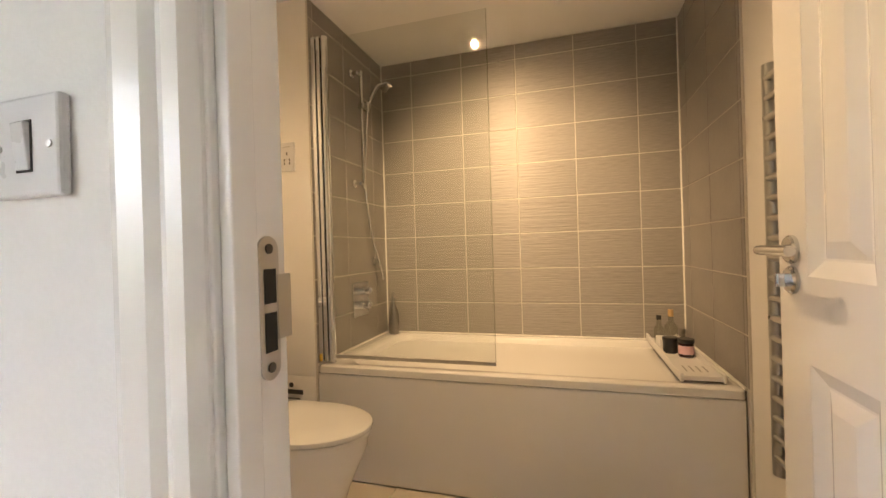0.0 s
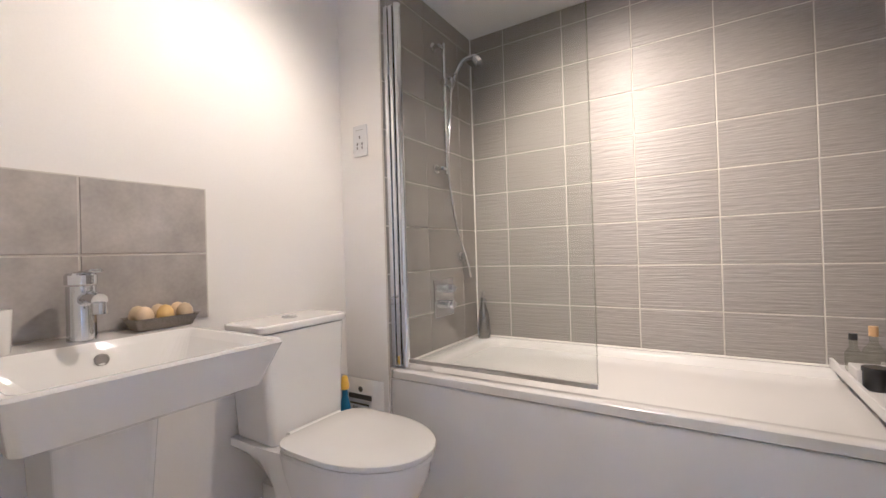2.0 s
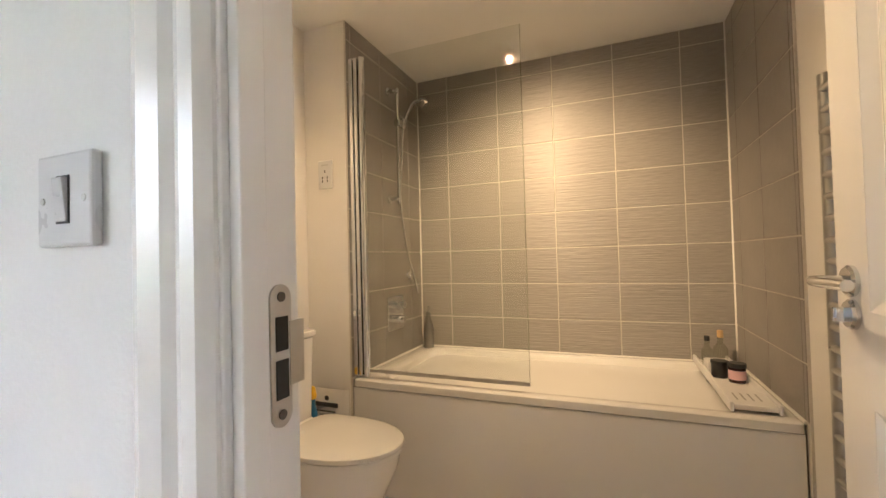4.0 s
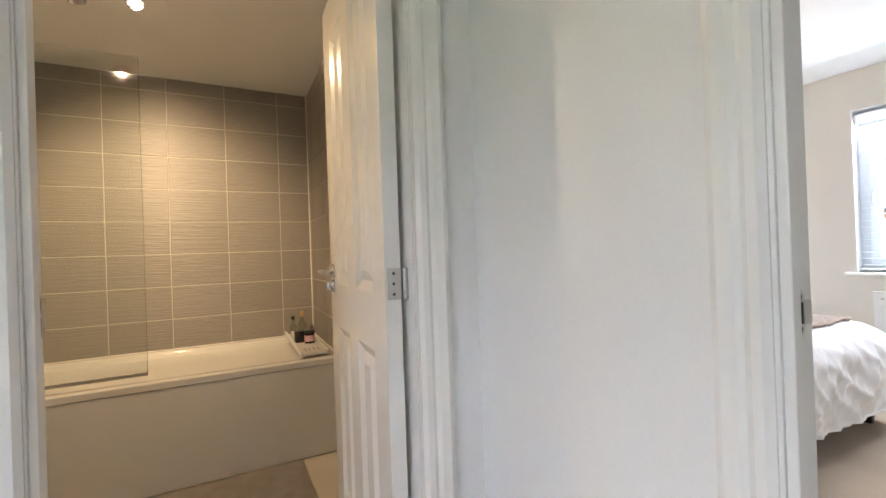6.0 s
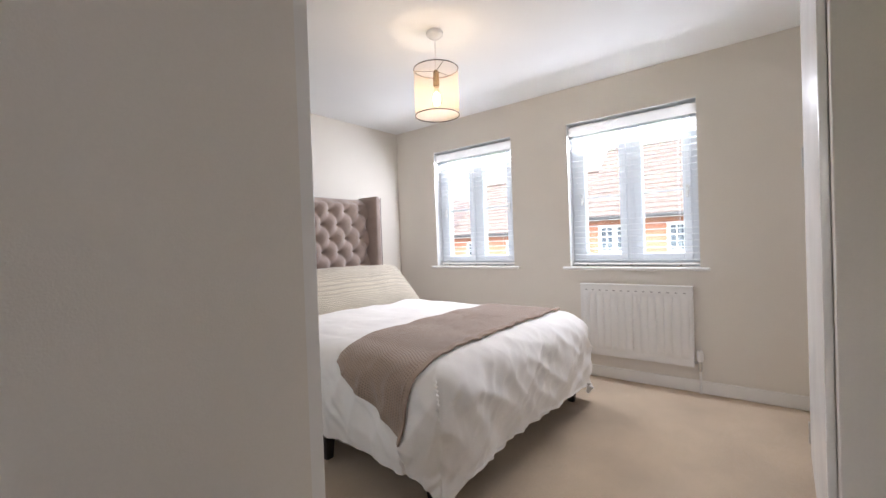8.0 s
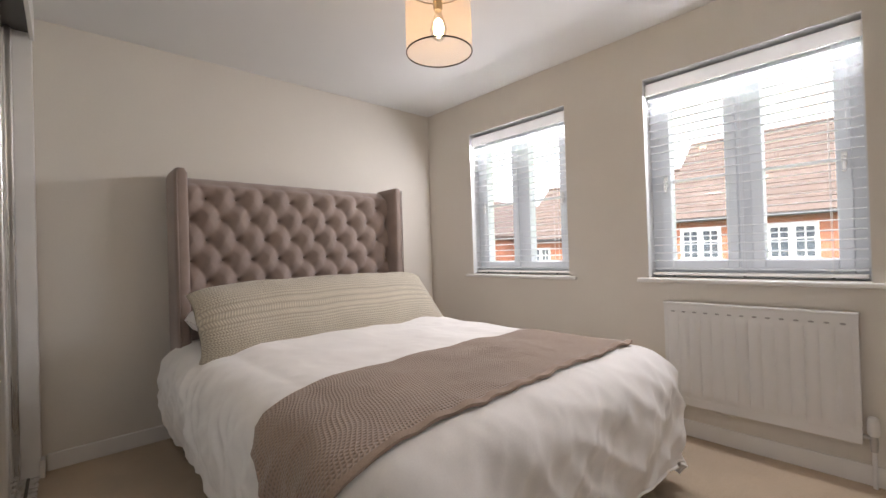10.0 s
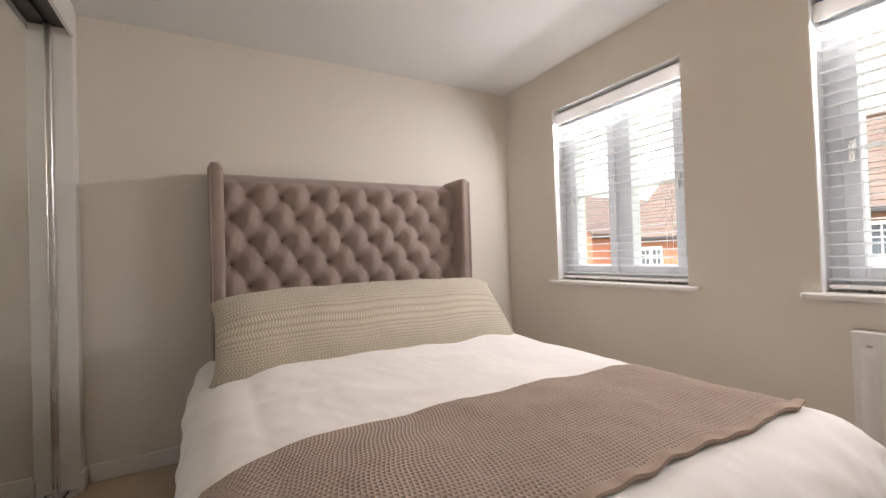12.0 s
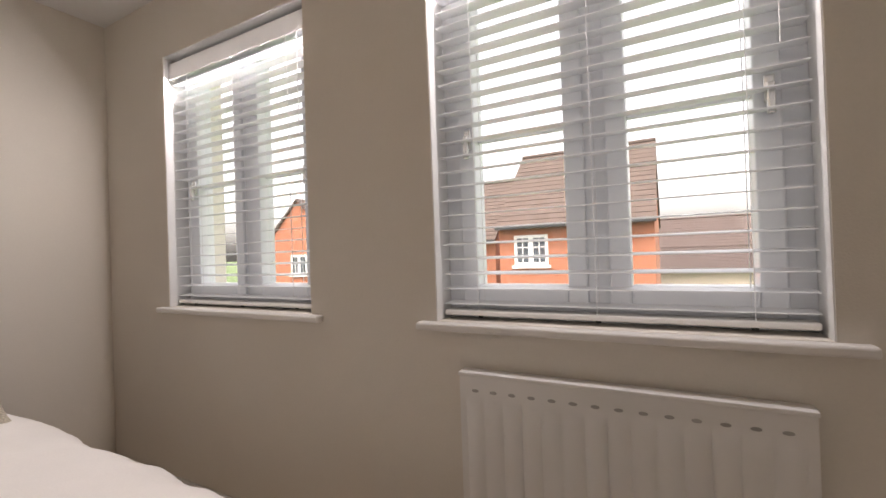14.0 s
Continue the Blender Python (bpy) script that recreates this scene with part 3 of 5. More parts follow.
skirting("baseboard_headboard", 1.68, WX - 0.018, BEDY - 0.016, BEDY)
skirting("baseboard_hall", -1.4, DL - 0.082, HY - 0.016, HY)
skirting("baseboard_nib", EXB + 0.018, NX, NY - 0.016, NY)
skirting("baseboard_bed_door", EX - 0.016, EX, EY1 + 0.07, HY - 0.02)
skirting("baseboard_bath", LX, LX + 0.014, HYB, RY, 0.08)


# ---- doors ----
def panel_leaf(width, height, thick, cols, rows):
    """A moulded panel door, hinge edge at x 0, running along x, its thickness along y from 0; returns leaf, panels."""
    xs = [0] + [v for c in cols for v in c] + [width]
    zs = [0.008] + [v for r in rows for v in r] + [height]
    spans = [(xs[i], xs[i + 1], 0, thick, 0.008, height) for i in range(0, len(xs), 2)]
    for c in cols:
        spans += [(c[0], c[1], 0, thick, zs[i], zs[i + 1]) for i in range(0, len(zs), 2)]
    frame_bm = box(*spans)
    panels = []
    for c0, c1 in cols:
        for r0, r1 in rows:
            bm = bmesh.new()
            for side in (0, 1):
                ring = []
                for ins, dep in ((0, 0.0005), (0.027, 0.0125), (0.031, 0.0125), (0.058, 0.002)):
                    y = dep if side == 0 else thick - dep
                    ring.append([bm.verts.new((x, y, z)) for x, z in ((c0 + ins, r0 + ins), (c1 - ins, r0 + ins), (c1 - ins, r1 - ins), (c0 + ins, r1 - ins))])
                for a, b in zip(ring, ring[1:]):
                    for i in range(4):
                        bm.faces.new((a[i], a[(i + 1) % 4], b[(i + 1) % 4], b[i]))
                bm.faces.new(ring[-1])
            panels.append(bm)
    return frame_bm, panels


def place(bm, m):
    bmesh.ops.transform(bm, matrix=m, verts=bm.verts[:])
    return bm


def lever(side, z, x, thick):
    """Lever handle on a rose with a turn below, on the leaf's face; side -1 is y 0, +1 the other."""
    y0 = 0 if side < 0 else thick
    s = side
    rose = join(turned([(0.026, 0), (0.026, 0.006 * s), (0.022, 0.010 * s)], (x, y0, z), "Y", 24))
    arm = join(turned([(0.0095, 0.008 * s), (0.0095, 0.050 * s)], (x, y0, z), "Y", 14), tube(bend([(x + 0.006, y0 + 0.05 * s, z), (x - 0.03, y0 + 0.054 * s, z), (x - 0.115, y0 + 0.05 * s, z)], 6), 0.0088, 12))
    return rose, arm


def make_door(name, hinge, angle, width, label, turn=False):
    d = thing(name, (hinge[0], hinge[1], 0), label, "door", kind="structure")
    m = pose(hinge[0], hinge[1], 0, 0, 0, angle)
    t = 0.04
    c1 = (0.105, width / 2 - 0.05)
    c2 = (width / 2 + 0.05, width - 0.105)
    leaf, panels = panel_leaf(width, 2.0, t, (c1, c2), ((0.22, 0.835), (0.985, 1.86)))
    lf = part("leaf", place(leaf, m), M_GLOSS, d)
    for p in panels:
        part("panel", place(p, m), M_GLOSS, lf)
    for side in (-1, 1):
        rose, arm = lever(side, 1.03, width - 0.055, t)
        hd = part("door_handle", place(arm, m), M_CHROME, d, "chrome lever handle", True)
        part("rose", place(rose, m), M_CHROME, hd, "round chrome rose", True)
        if turn:
            y0 = 0 if side < 0 else t
            part("thumb_turn", place(join(turned([(0.025, 0), (0.025, 0.006 * side), (0.021, 0.010 * side)], (width - 0.055, y0, 0.975), "Y", 24),
                 box((width - 0.059, width - 0.051, min(y0, y0 + 0.028 * side), max(y0, y0 + 0.028 * side), 0.963, 0.987), bevel=0.002)), m), M_CHROME, d, "chrome privacy turn", True)
    part("latch_plate", place(box((width - 0.0005, width + 0.002, 0.009, 0.031, 0.98, 1.08)), m), M_STEEL, d, "steel latch faceplate")
    return d, m


# bathroom door, folded back into the bathroom at a right angle
LEAF = 0.660
bath_door, bath_m = make_door("door_bathroom", (0.682, 0.402), 88.65, LEAF, "white gloss four-panel bathroom door standing open inwards", True)
bed_door, bed_m = make_door("door_bedroom", (EXB + 0.022, EY0 + 0.004), 1.5, 0.70, "white four-panel bedroom door standing wide open")
for z in (0.20, 1.015, 1.80):
    hg = part("hinge", join(box((0.648, 0.683, 0.3992, 0.4022, z - 0.038, z + 0.038), bevel=0.001)), M_STEEL, bath_door, "brushed steel butt hinge")
    part("knuckle", join(*[turned([(0.0065, z - 0.038 + k * 0.0255), (0.0065, z - 0.038 + k * 0.0255 + 0.024)], (0.6910, 0.395, 0), "Z", 12) for k in range(3)]), M_STEEL, hg, "", True)
    for dz in (-0.025, 0.0, 0.025):
        part("screw", turned([(0.004, 0), (0.003, -0.0012)], (0.663, 0.3990, z + dz), "Y", 10), M_DARKTRACK, hg)


def strike(name, centre, normal, along, h, holes, label):
    """A keep let into a door lining, with its lip; normal and along are plan directions."""
    c, nrm, al = Vector(centre), Vector((*normal, 0)), Vector((*along, 0))
    up = Vector((0, 0, 1))

    def slab(u0, u1, z0, z1, d0, d1):
        return loft([[c + al * u + up * z + nrm * d for u, z in ((u0, z0), (u1, z0), (u1, z1), (u0, z1))] for d in (d0, d1)])
    st = thing(name, tuple(c - up * h / 2), label, "strike plate", kind="structure")
    pts = []
    for k in range(24):
        a = 2 * math.pi * k / 24
        pts.append((0.0125 * math.cos(a), math.copysign(h / 2 - 0.0125, math.sin(a)) + 0.0125 * math.sin(a)))
    part("plate", loft([[c + al * u + up * z + nrm * d for u, z in pts] for d in (0.0, 0.002)]), M_STEEL, st)
    part("lip", slab(0.010, 0.028, -h * 0.23, h * 0.23, 0.0, 0.0026), M_STEEL, st)
    for z0, z1 in holes:
        part("latch_hole", slab(-0.007, 0.008, z0, z1, 0.0021, 0.0026), M_BLACK, st)
    for z in (-h / 2 + 0.011, h / 2 - 0.011):
        part("screw", loft([[c + up * z + nrm * d + (al * math.cos(k * 0.6283) + up * math.sin(k * 0.6283)) * 0.0045 for k in range(10)] for d in (0.002, 0.0032)]), M_DARKTRACK, st)


strike("strike_plate_bathroom", (DL, 0.404, 1.003), (1, 0), (0, 1), 0.125, ((0.004, 0.034), (-0.038, -0.004)), "steel bathroom lock keep with two latch holes")
strike("strike_plate_bedroom", (0.909, EY1, 1.002), (0, -1), (1, 0), 0.060, ((-0.013, 0.013),), "steel latch keep on the bedroom door lining")

# light switch in the hall
sw = thing("light_switch", (-0.170, HY, 1.104), "white plastic single rocker light switch", "light switch")
part("plate", box((-0.2125, -0.1275, HY - 0.010, HY, 1.104, 1.190), bevel=0.003), M_SWITCH, sw)
part("rocker", place(box((-0.008, 0.008, -0.0035, 0.002, -0.020, 0.020), bevel=0.001), pose(-0.170, HY - 0.0105, 1.147, 5, 0, 0)), M_SWITCH, sw)
part("rocker_gap", box((-0.1800, -0.1600, HY - 0.0107, HY - 0.010, 1.125, 1.169)), M_DARKGAP, sw)
for x in (-0.2015, -0.1385):
    part("screw", turned([(0.0035, 0), (0.003, -0.001)], (x, HY - 0.010, 1.147), "Y", 10), M_STEEL, sw)

# ---- bathroom ----
RIM = 0.525


def make_bath():
    b = thing("bathtub", (-0.01, 2.2, 0), "white acrylic bathtub with a smooth front panel", "bathtub")
    cx, cy, hx, hy = (BX0 + BX1) / 2, (1.80 + BY1) / 2, (BX1 - BX0) / 2 - 0.003, (BY1 - 1.80) / 2 - 0.003
    rows = [rounded(cx, cy, hx, hy, 0.015, RIM - 0.035), rounded(cx, cy, hx, hy, 0.02, RIM - 0.006), rounded(cx, cy, hx - 0.006, hy - 0.006, 0.02, RIM),
            rounded(cx + 0.02, cy + 0.005, hx - 0.085, hy - 0.048, 0.10, RIM), rounded(cx + 0.02, cy + 0.005, hx - 0.097, hy - 0.060, 0.10, RIM - 0.012),
            rounded(cx + 0.02, cy, hx - 0.16, hy - 0.105, 0.11, RIM - 0.30), rounded(cx + 0.02, cy, hx - 0.24, hy - 0.18, 0.12, RIM - 0.37)]
    part("tub", loft(rows), M_ACRYLIC, b, "", True)
    part("front_panel", box((BX0 + 0.002, BX1 - 0.004, 1.8055, 1.830, 0.004, RIM - 0.0385), bevel=0.002), M_PANEL, b, "plain white bath panel")
    part("shadow_gap", box((BX0 + 0.002, BX1 - 0.004, 1.8095, 1.8145, RIM - 0.0385, RIM - 0.0352)), M_DARKGAP, b, "dark joint under the rim")
    part("waste", turned([(0.03, 0), (0.03, 0.004), (0.02, 0.006)], (-0.1, cy, RIM - 0.369), "Z", 20), M_CHROME, b, "chrome waste", True)
    return b


make_bath()


def bead(a, b, r=0.006):
    return tube([a, b], r, 8)


single("silicone_bead", join(bead((BX0, BY1, RIM), (BX1, BY1, RIM)), bead((BX0, 1.81, RIM), (BX0, BY1, RIM)), bead((BX1, 1.81, RIM), (BX1, BY1, RIM)),
       bead((BX0, BY1, RIM), (BX0, BY1, CEIL)), bead((BX1, BY1, RIM), (BX1, BY1, CEIL), 0.007)), M_SILICONE, "white silicone beads along the bath and corners", "trim", **struct)

# shower screen
sc = thing("shower_screen", (-0.42, 1.83, RIM), "clear glass bath screen in a chrome wall profile", "shower screen")
g = part("glass_panel", box((-0.800, -0.036, 1.829, 1.834, RIM + 0.045, 2.045)), M_SCREEN, sc, "clear glass sheet")
g.visible_shadow = False
part("wall_profile", box((-0.868, -0.846, 1.812, 1.848, RIM + 0.012, 2.06), bevel=0.003), M_CHROME, sc, "chrome wall profile")
part("pivot_profile", join(box((-0.842, -0.822, 1.814, 1.846, RIM + 0.012, 2.06), bevel=0.004), turned([(0.016, RIM + 0.01), (0.016, 2.06)], (-0.806, 1.831, 0), "Z", 20)), M_CHROME, sc, "chrome pivot profile", False)
part("seal_strip", box((-0.800, -0.036, 1.827, 1.836, RIM + 0.030, RIM + 0.046), bevel=0.002), M_STEEL, sc, "grey wiper seal")
part("edge_strip", box((-0.038, -0.0345, 1.8285, 1.8345, RIM + 0.045, 2.045)), M_BOTTLE, sc, "pale glass edge").visible_shadow = False

# shower
sh = thing("riser_shower", (BX0, 2.23, 0.98), "chrome slide-rail shower with a hand spray and hose", "shower")
SX = -0.825
part("slide_rail", tube([(SX, 2.23, 1.40), (SX, 2.23, 2.06)], 0.0095, 14), M_CHROME, sh, "", True)
for z in (1.425, 2.035):
    part("rail_bracket", join(turned([(0.024, 0), (0.022, 0.012), (0.011, 0.016), (0.011, 0.046)], (BX0, 2.19, z), "X", 18), tube([(SX, 2.19, z), (SX, 2.235, z)], 0.009)), M_CHROME, sh, "", True)
part("spray_holder", join(box((SX - 0.018, SX + 0.02, 2.215, 2.27, 1.845, 1.88), bevel=0.006), turned([(0.016, 0), (0.018, 0.04)], (SX + 0.01, 2.275, 1.855), "Z", 14)), M_CHROME, sh)
part("hand_spray", join(tube(bend([(SX + 0.012, 2.272, 1.835), (SX + 0.02, 2.31, 1.93), (SX + 0.03, 2.375, 2.02), (SX + 0.045, 2.44, 2.055)], 6), 0.011, 12),
     place(turned([(0.018, 0.018), (0.040, 0.006), (0.042, -0.006), (0.036, -0.010)], (0, 0, 0), "Z", 22), pose(SX + 0.05, 2.475, 2.05, -25, 0, 0))), M_CHROME, sh, "chrome hand spray", True)
hose = bend([(SX + 0.012, 2.275, 1.835), (SX + 0.006, 2.255, 1.62), (SX, 2.245, 1.42), (SX + 0.004, 2.30, 1.15), (SX + 0.012, 2.385, 0.97), (SX + 0.010, 2.425, 0.88), (SX - 0.005, 2.43, 0.93), (BX0 + 0.03, 2.41, 0.985)], 9)
part("hose", tube(hose, 0.0065, 9), M_CHROME, sh, "flexible chrome hose", True)
part("wall_outlet", turned([(0.026, 0), (0.024, 0.012), (0.013, 0.018), (0.012, 0.04)], (BX0, 2.41, 0.985), "X", 18), M_CHROME, sh, "", True)
vl = thing("shower_valve", (BX0, 2.23, 0.69), "chrome concealed shower valve with two round knobs", "shower valve")
part("back_plate", box((BX0, BX0 + 0.008, 2.145, 2.325, 0.685, 0.875), bevel=0.003), M_CHROME, vl)
for z in (0.825, 0.745):
    kn = part("knob", turned([(0.022, 0.006), (0.022, 0.052), (0.019, 0.056)], (BX0, 2.25, z), "X", 22), M_CHROME, vl, "", True)
    part("lever", box((BX0 + 0.040, BX0 + 0.050, 2.247, 2.30, z - 0.004, z + 0.004), bevel=0.002), M_CHROME, kn)

# steel dispenser on the tub corner
dp = thing("soap_dispenser", (-0.80, 2.535, RIM), "brushed steel bottle dispenser on the bath corner", "dispenser")
part("body", turned([(0.030, 0.0), (0.032, 0.004), (0.032, 0.115), (0.026, 0.15), (0.013, 0.178), (0.012, 0.205), (0.014, 0.206), (0.014, 0.222)], (-0.80, 2.535, RIM), "Z", 24), M_GUNMETAL, dp, "", True)
part("pump", join(tube([(-0.80, 2.535, RIM + 0.22), (-0.80, 2.535, RIM + 0.262)], 0.005), tube([(-0.80, 2.535, RIM + 0.262), (-0.775, 2.50, RIM + 0.260)], 0.005)), M_CHROME, dp, "", True)

# tray over the tub and what stands on it
TZ = RIM + 0.003
tr = thing("bath_tray", (0.735, 2.20, TZ), "white bath tray lying across the end of the tub", "tray")
TX0, TX1, TY0, TY1 = 0.652, 0.805, 1.845, 2.585
part("base", box((TX0 + 0.006, TX1 - 0.006, TY0 + 0.17, TY1, TZ + 0.002, TZ + 0.010)), M_PANEL, tr)
part("side_rim", box((TX0, TX0 + 0.012, TY0, TY1, TZ, TZ + 0.034), bevel=0.003), M_PANEL, tr)
part("side_rim", box((TX1 - 0.012, TX1, TY0, TY1, TZ, TZ + 0.034), bevel=0.003), M_PANEL, tr)
part("end_board", box((TX0 + 0.012, TX1 - 0.012, TY0, TY0 + 0.165, TZ + 0.008, TZ + 0.026), bevel=0.003), M_PANEL, tr)
for k in range(4):
    part("drain_slot", box((TX0 + 0.032 + k * 0.024, TX0 + 0.038 + k * 0.024, TY0 + 0.055, TY0 + 0.135, TZ + 0.0262, TZ + 0.0268)), M_SLOT, tr)
BZ = TZ + 0.010


def jar(name, x, y, r, h, body, cap, label, cat, neck=None, band=None, caph=0.02):
    j = thing(name, (x, y, BZ), label, cat)
    prof = [(r * 0.94, 0), (r, 0.004), (r, h - 0.006), (r * 0.94, h)]
    if neck:
        prof = [(r * 0.94, 0), (r, 0.004), (r, h * 0.62), (neck, h * 0.80), (neck, h)]
    part("body", turned(prof, (x, y, BZ), "Z", 22), body, j, "", True)
    cr = (neck or r) * 1.08
    part("cap", turned([(cr, h), (cr, h + caph - 0.002), (cr * 0.94, h + caph)], (x, y, BZ), "Z", 20), cap, j, "", True)
    if band:
        part("label", turned([(r * 1.012, h * 0.22), (r * 1.012, h * 0.82)], (x, y, BZ), "Z", 22), band, j, "", True)
    return j


jar("glass_jar", 0.755, 2.20, 0.031, 0.062, M_JARDARK, M_BLACKCAP, "dark glass jar with a pale pink label", "jar", band=M_PINK, caph=0.018)
jar("black_jar", 0.705, 2.265, 0.031, 0.058, M_BLACKCAP, M_BLACKCAP, "plain black lidded jar on the bath tray", "jar", caph=0.014)
jar("clear_bottle", 0.690, 2.43, 0.024, 0.125, M_BOTTLE, M_BLACKCAP, "small clear bottle with a black cap", "bottle", neck=0.011, caph=0.022)
jar("reed_bottle", 0.758, 2.50, 0.030, 0.130, M_BOTTLE, M_GOLD, "clear glass bottle with a pale wooden stopper", "bottle", neck=0.012, caph=0.035)
single("soap_box", box((0.668, 0.765, 2.30, 2.40, BZ, BZ + 0.052), bevel=0.004), M_PANEL, "small white box on the bath tray", "box")

# toilet
TC = 1.415


def oval(cx, cy, back, front, half, z, n=40, square=2.6):
    out = []
    for k in range(n):
        a = 2 * math.pi * k / n
        c, s = math.cos(a), math.sin(a)
        rx = front if c > 0 else back
        p = 2.0 if c > 0 else square + 2.5
        out.append(Vector((cx + rx * math.copysign(abs(c) ** (2 / p), c), cy + half * math.copysign(abs(s) ** (2 / p), s), z)))
    return out


wc = thing("toilet", (-0.80, TC, 0), "white close-coupled toilet with its lid down", "toilet")
part("pan", loft([oval(-0.70, TC, 0.22, 0.13, 0.115, 0.0), oval(-0.70, TC, 0.22, 0.14, 0.118, 0.06), oval(-0.69, TC, 0.22, 0.19, 0.135, 0.22), oval(-0.68, TC, 0.23, 0.245, 0.168, 0.355), oval(-0.68, TC, 0.235, 0.252, 0.174, 0.400)]), M_CERAMIC, wc, "", True)


def shelf_ring(x, low, half_low, half):
    return [Vector((x, TC + y, z)) for y, z in ((-half, 0.402), (-half, 0.375), (-half_low, low + 0.012), (-half_low * 0.8, low), (half_low * 0.8, low), (half_low, low + 0.012), (half, 0.375), (half, 0.402))]


part("rear_shelf", loft([shelf_ring(*q) for q in ((-1.115, 0.345, 0.150, 0.168), (-1.02, 0.335, 0.145, 0.170), (-0.965, 0.29, 0.135, 0.170), (-0.925, 0.215, 0.122, 0.170), (-0.90, 0.10, 0.112, 0.168), (-0.84, 0.004, 0.10, 0.16))]), M_CERAMIC, wc, "", True)
part("soil_spigot", loft([rounded(-1.03, TC, 0.088, 0.062, 0.02, z) for z in (0.001, 0.20)]), M_CERAMIC, wc, "", True)
part("seat", loft([oval(-0.68, TC, 0.205, 0.258, 0.181, 0.402), oval(-0.68, TC, 0.205, 0.261, 0.184, 0.410), oval(-0.68, TC, 0.205, 0.258, 0.182, 0.417)]), M_SEAT, wc, "", True)
part("lid", loft([oval(-0.68, TC, 0.200, 0.262, 0.184, 0.421), oval(-0.68, TC, 0.205, 0.266, 0.188, 0.428), oval(-0.68, TC, 0.205, 0.264, 0.186, 0.437), oval(-0.68, TC, 0.19, 0.245, 0.168, 0.443), oval(-0.68, TC, 0.10, 0.14, 0.09, 0.445)]), M_SEAT, wc, "closed white seat lid", True)
part("lid_hinge", tube([(-0.885, TC - 0.11, 0.427), (-0.885, TC + 0.11, 0.427)], 0.016, 14), M_SEAT, wc, "", True)
part("cistern", loft([rounded(-1.010, TC, 0.105, 0.150, 0.025, 0.405), rounded(-1.015, TC, 0.103, 0.165, 0.025, 0.60), rounded(-1.015, TC, 0.103, 0.178, 0.025, 0.762)]), M_CERAMIC, wc)
part("cistern_lid", loft([rounded(-1.012, TC, 0.103, 0.182, 0.02, 0.766), rounded(-1.012, TC, 0.106, 0.186, 0.02, 0.772), rounded(-1.012, TC, 0.106, 0.186, 0.02, 0.786), rounded(-1.012, TC, 0.10, 0.180, 0.02, 0.791)]), M_CERAMIC, wc)
part("flush_button", turned([(0.027, 0.790), (0.027, 0.795), (0.022, 0.797)], (-1.01, TC, 0), "Z", 24), M_CHROME, wc, "round chrome flush button", True)

# pouch and cleaning bottle between toilet and tub
pb = thing("salt_pouch", (-0.955, 1.70, 0), "white foil pouch with dark print, standing on the floor", "pouch")


def pouch(u, v):
    w = 0.122 * (1 - 0.04 * v)
    d = 0.055 * (1 - v) ** 0.6 * max(0.0, 1 - abs(2 * (u % 0.5) * 2 - 1) ** 3) + 0.003
    front = u < 0.5
    x = (u * 4 - 1 if front else 3 - u * 4) * w
    return Vector((-0.940 + x, 1.70 + (-d if front else d) + 0.004 * fuzz(x * 20, v * 6), 0.001 + 0.505 * v))


part("body", sheet(pouch, 40, 24), M_BAG, pb, "", True)
part("logo_mark", turned([(0.012, 0), (0.012, 0.001)], (-0.925, 1.678, 0.468), "Y", 8), M_INK, pb)
for z, w, h in ((0.440, 0.062, 0.020), (0.412, 0.050, 0.007)):
    part("print_bar", box((-0.925 - w, -0.925 + w, 1.664 + (z - 0.37) * 0.14, 1.6655 + (z - 0.37) * 0.14, z - h / 2, z + h / 2)), M_INK, pb)
for word, z in (("EPSOM", 0.3875), ("SALT", 0.368)):
    tx = bpy.data.curves.new("lettering", "FONT")
    tx.body, tx.size, tx.align_x, tx.extrude = word, 0.021, "CENTER", 0.0004
    tx.materials.append(M_INK)
    lt = tagged(new("lettering", tx), "dark printed word")
    lt.parent = pb
    lt.matrix_local = pose(-0.925 + 0.955, 1.662 + (z - 0.37) * 0.14 - 1.70, z, 82, 0, 0)
cb = thing("cleaner_bottle", (-0.970, 1.637, 0), "blue plastic cleaner bottle with a yellow cap", "bottle")
part("body", turned([(0.034, 0), (0.037, 0.01), (0.037, 0.30), (0.030, 0.38), (0.014, 0.445), (0.013, 0.475)], (-0.970, 1.637, 0), "Z", 20, (1, 0.75)), M_BLUE, cb, "", True)
part("cap", turned([(0.017, 0.475), (0.018, 0.49), (0.013, 0.52), (0.009, 0.527)], (-0.970, 1.637, 0), "Z", 16), M_YELLOW, cb, "yellow cap", True)

# shaver socket
ss = thing("shaver_socket", (-0.998, RY, 1.437), "white shaver socket on the painted return", "socket")
part("plate", box((-1.038, -0.957, RY - 0.009, RY, 1.437, 1.575), bevel=0.003), M_SWITCH, ss)
for x, z in ((-1.012, 1.475), (-0.984, 1.475), (-1.012, 1.492), (-0.984, 1.492), (-0.998, 1.522)):
    part("pin_hole", box((x - 0.003, x + 0.003, RY - 0.0095, RY - 0.009, z - 0.006, z + 0.006)), M_DARKGAP, ss)
part("print_bar", box((-1.018, -0.978, RY - 0.0095, RY - 0.009, 1.552, 1.555)), M_SLOT, ss)

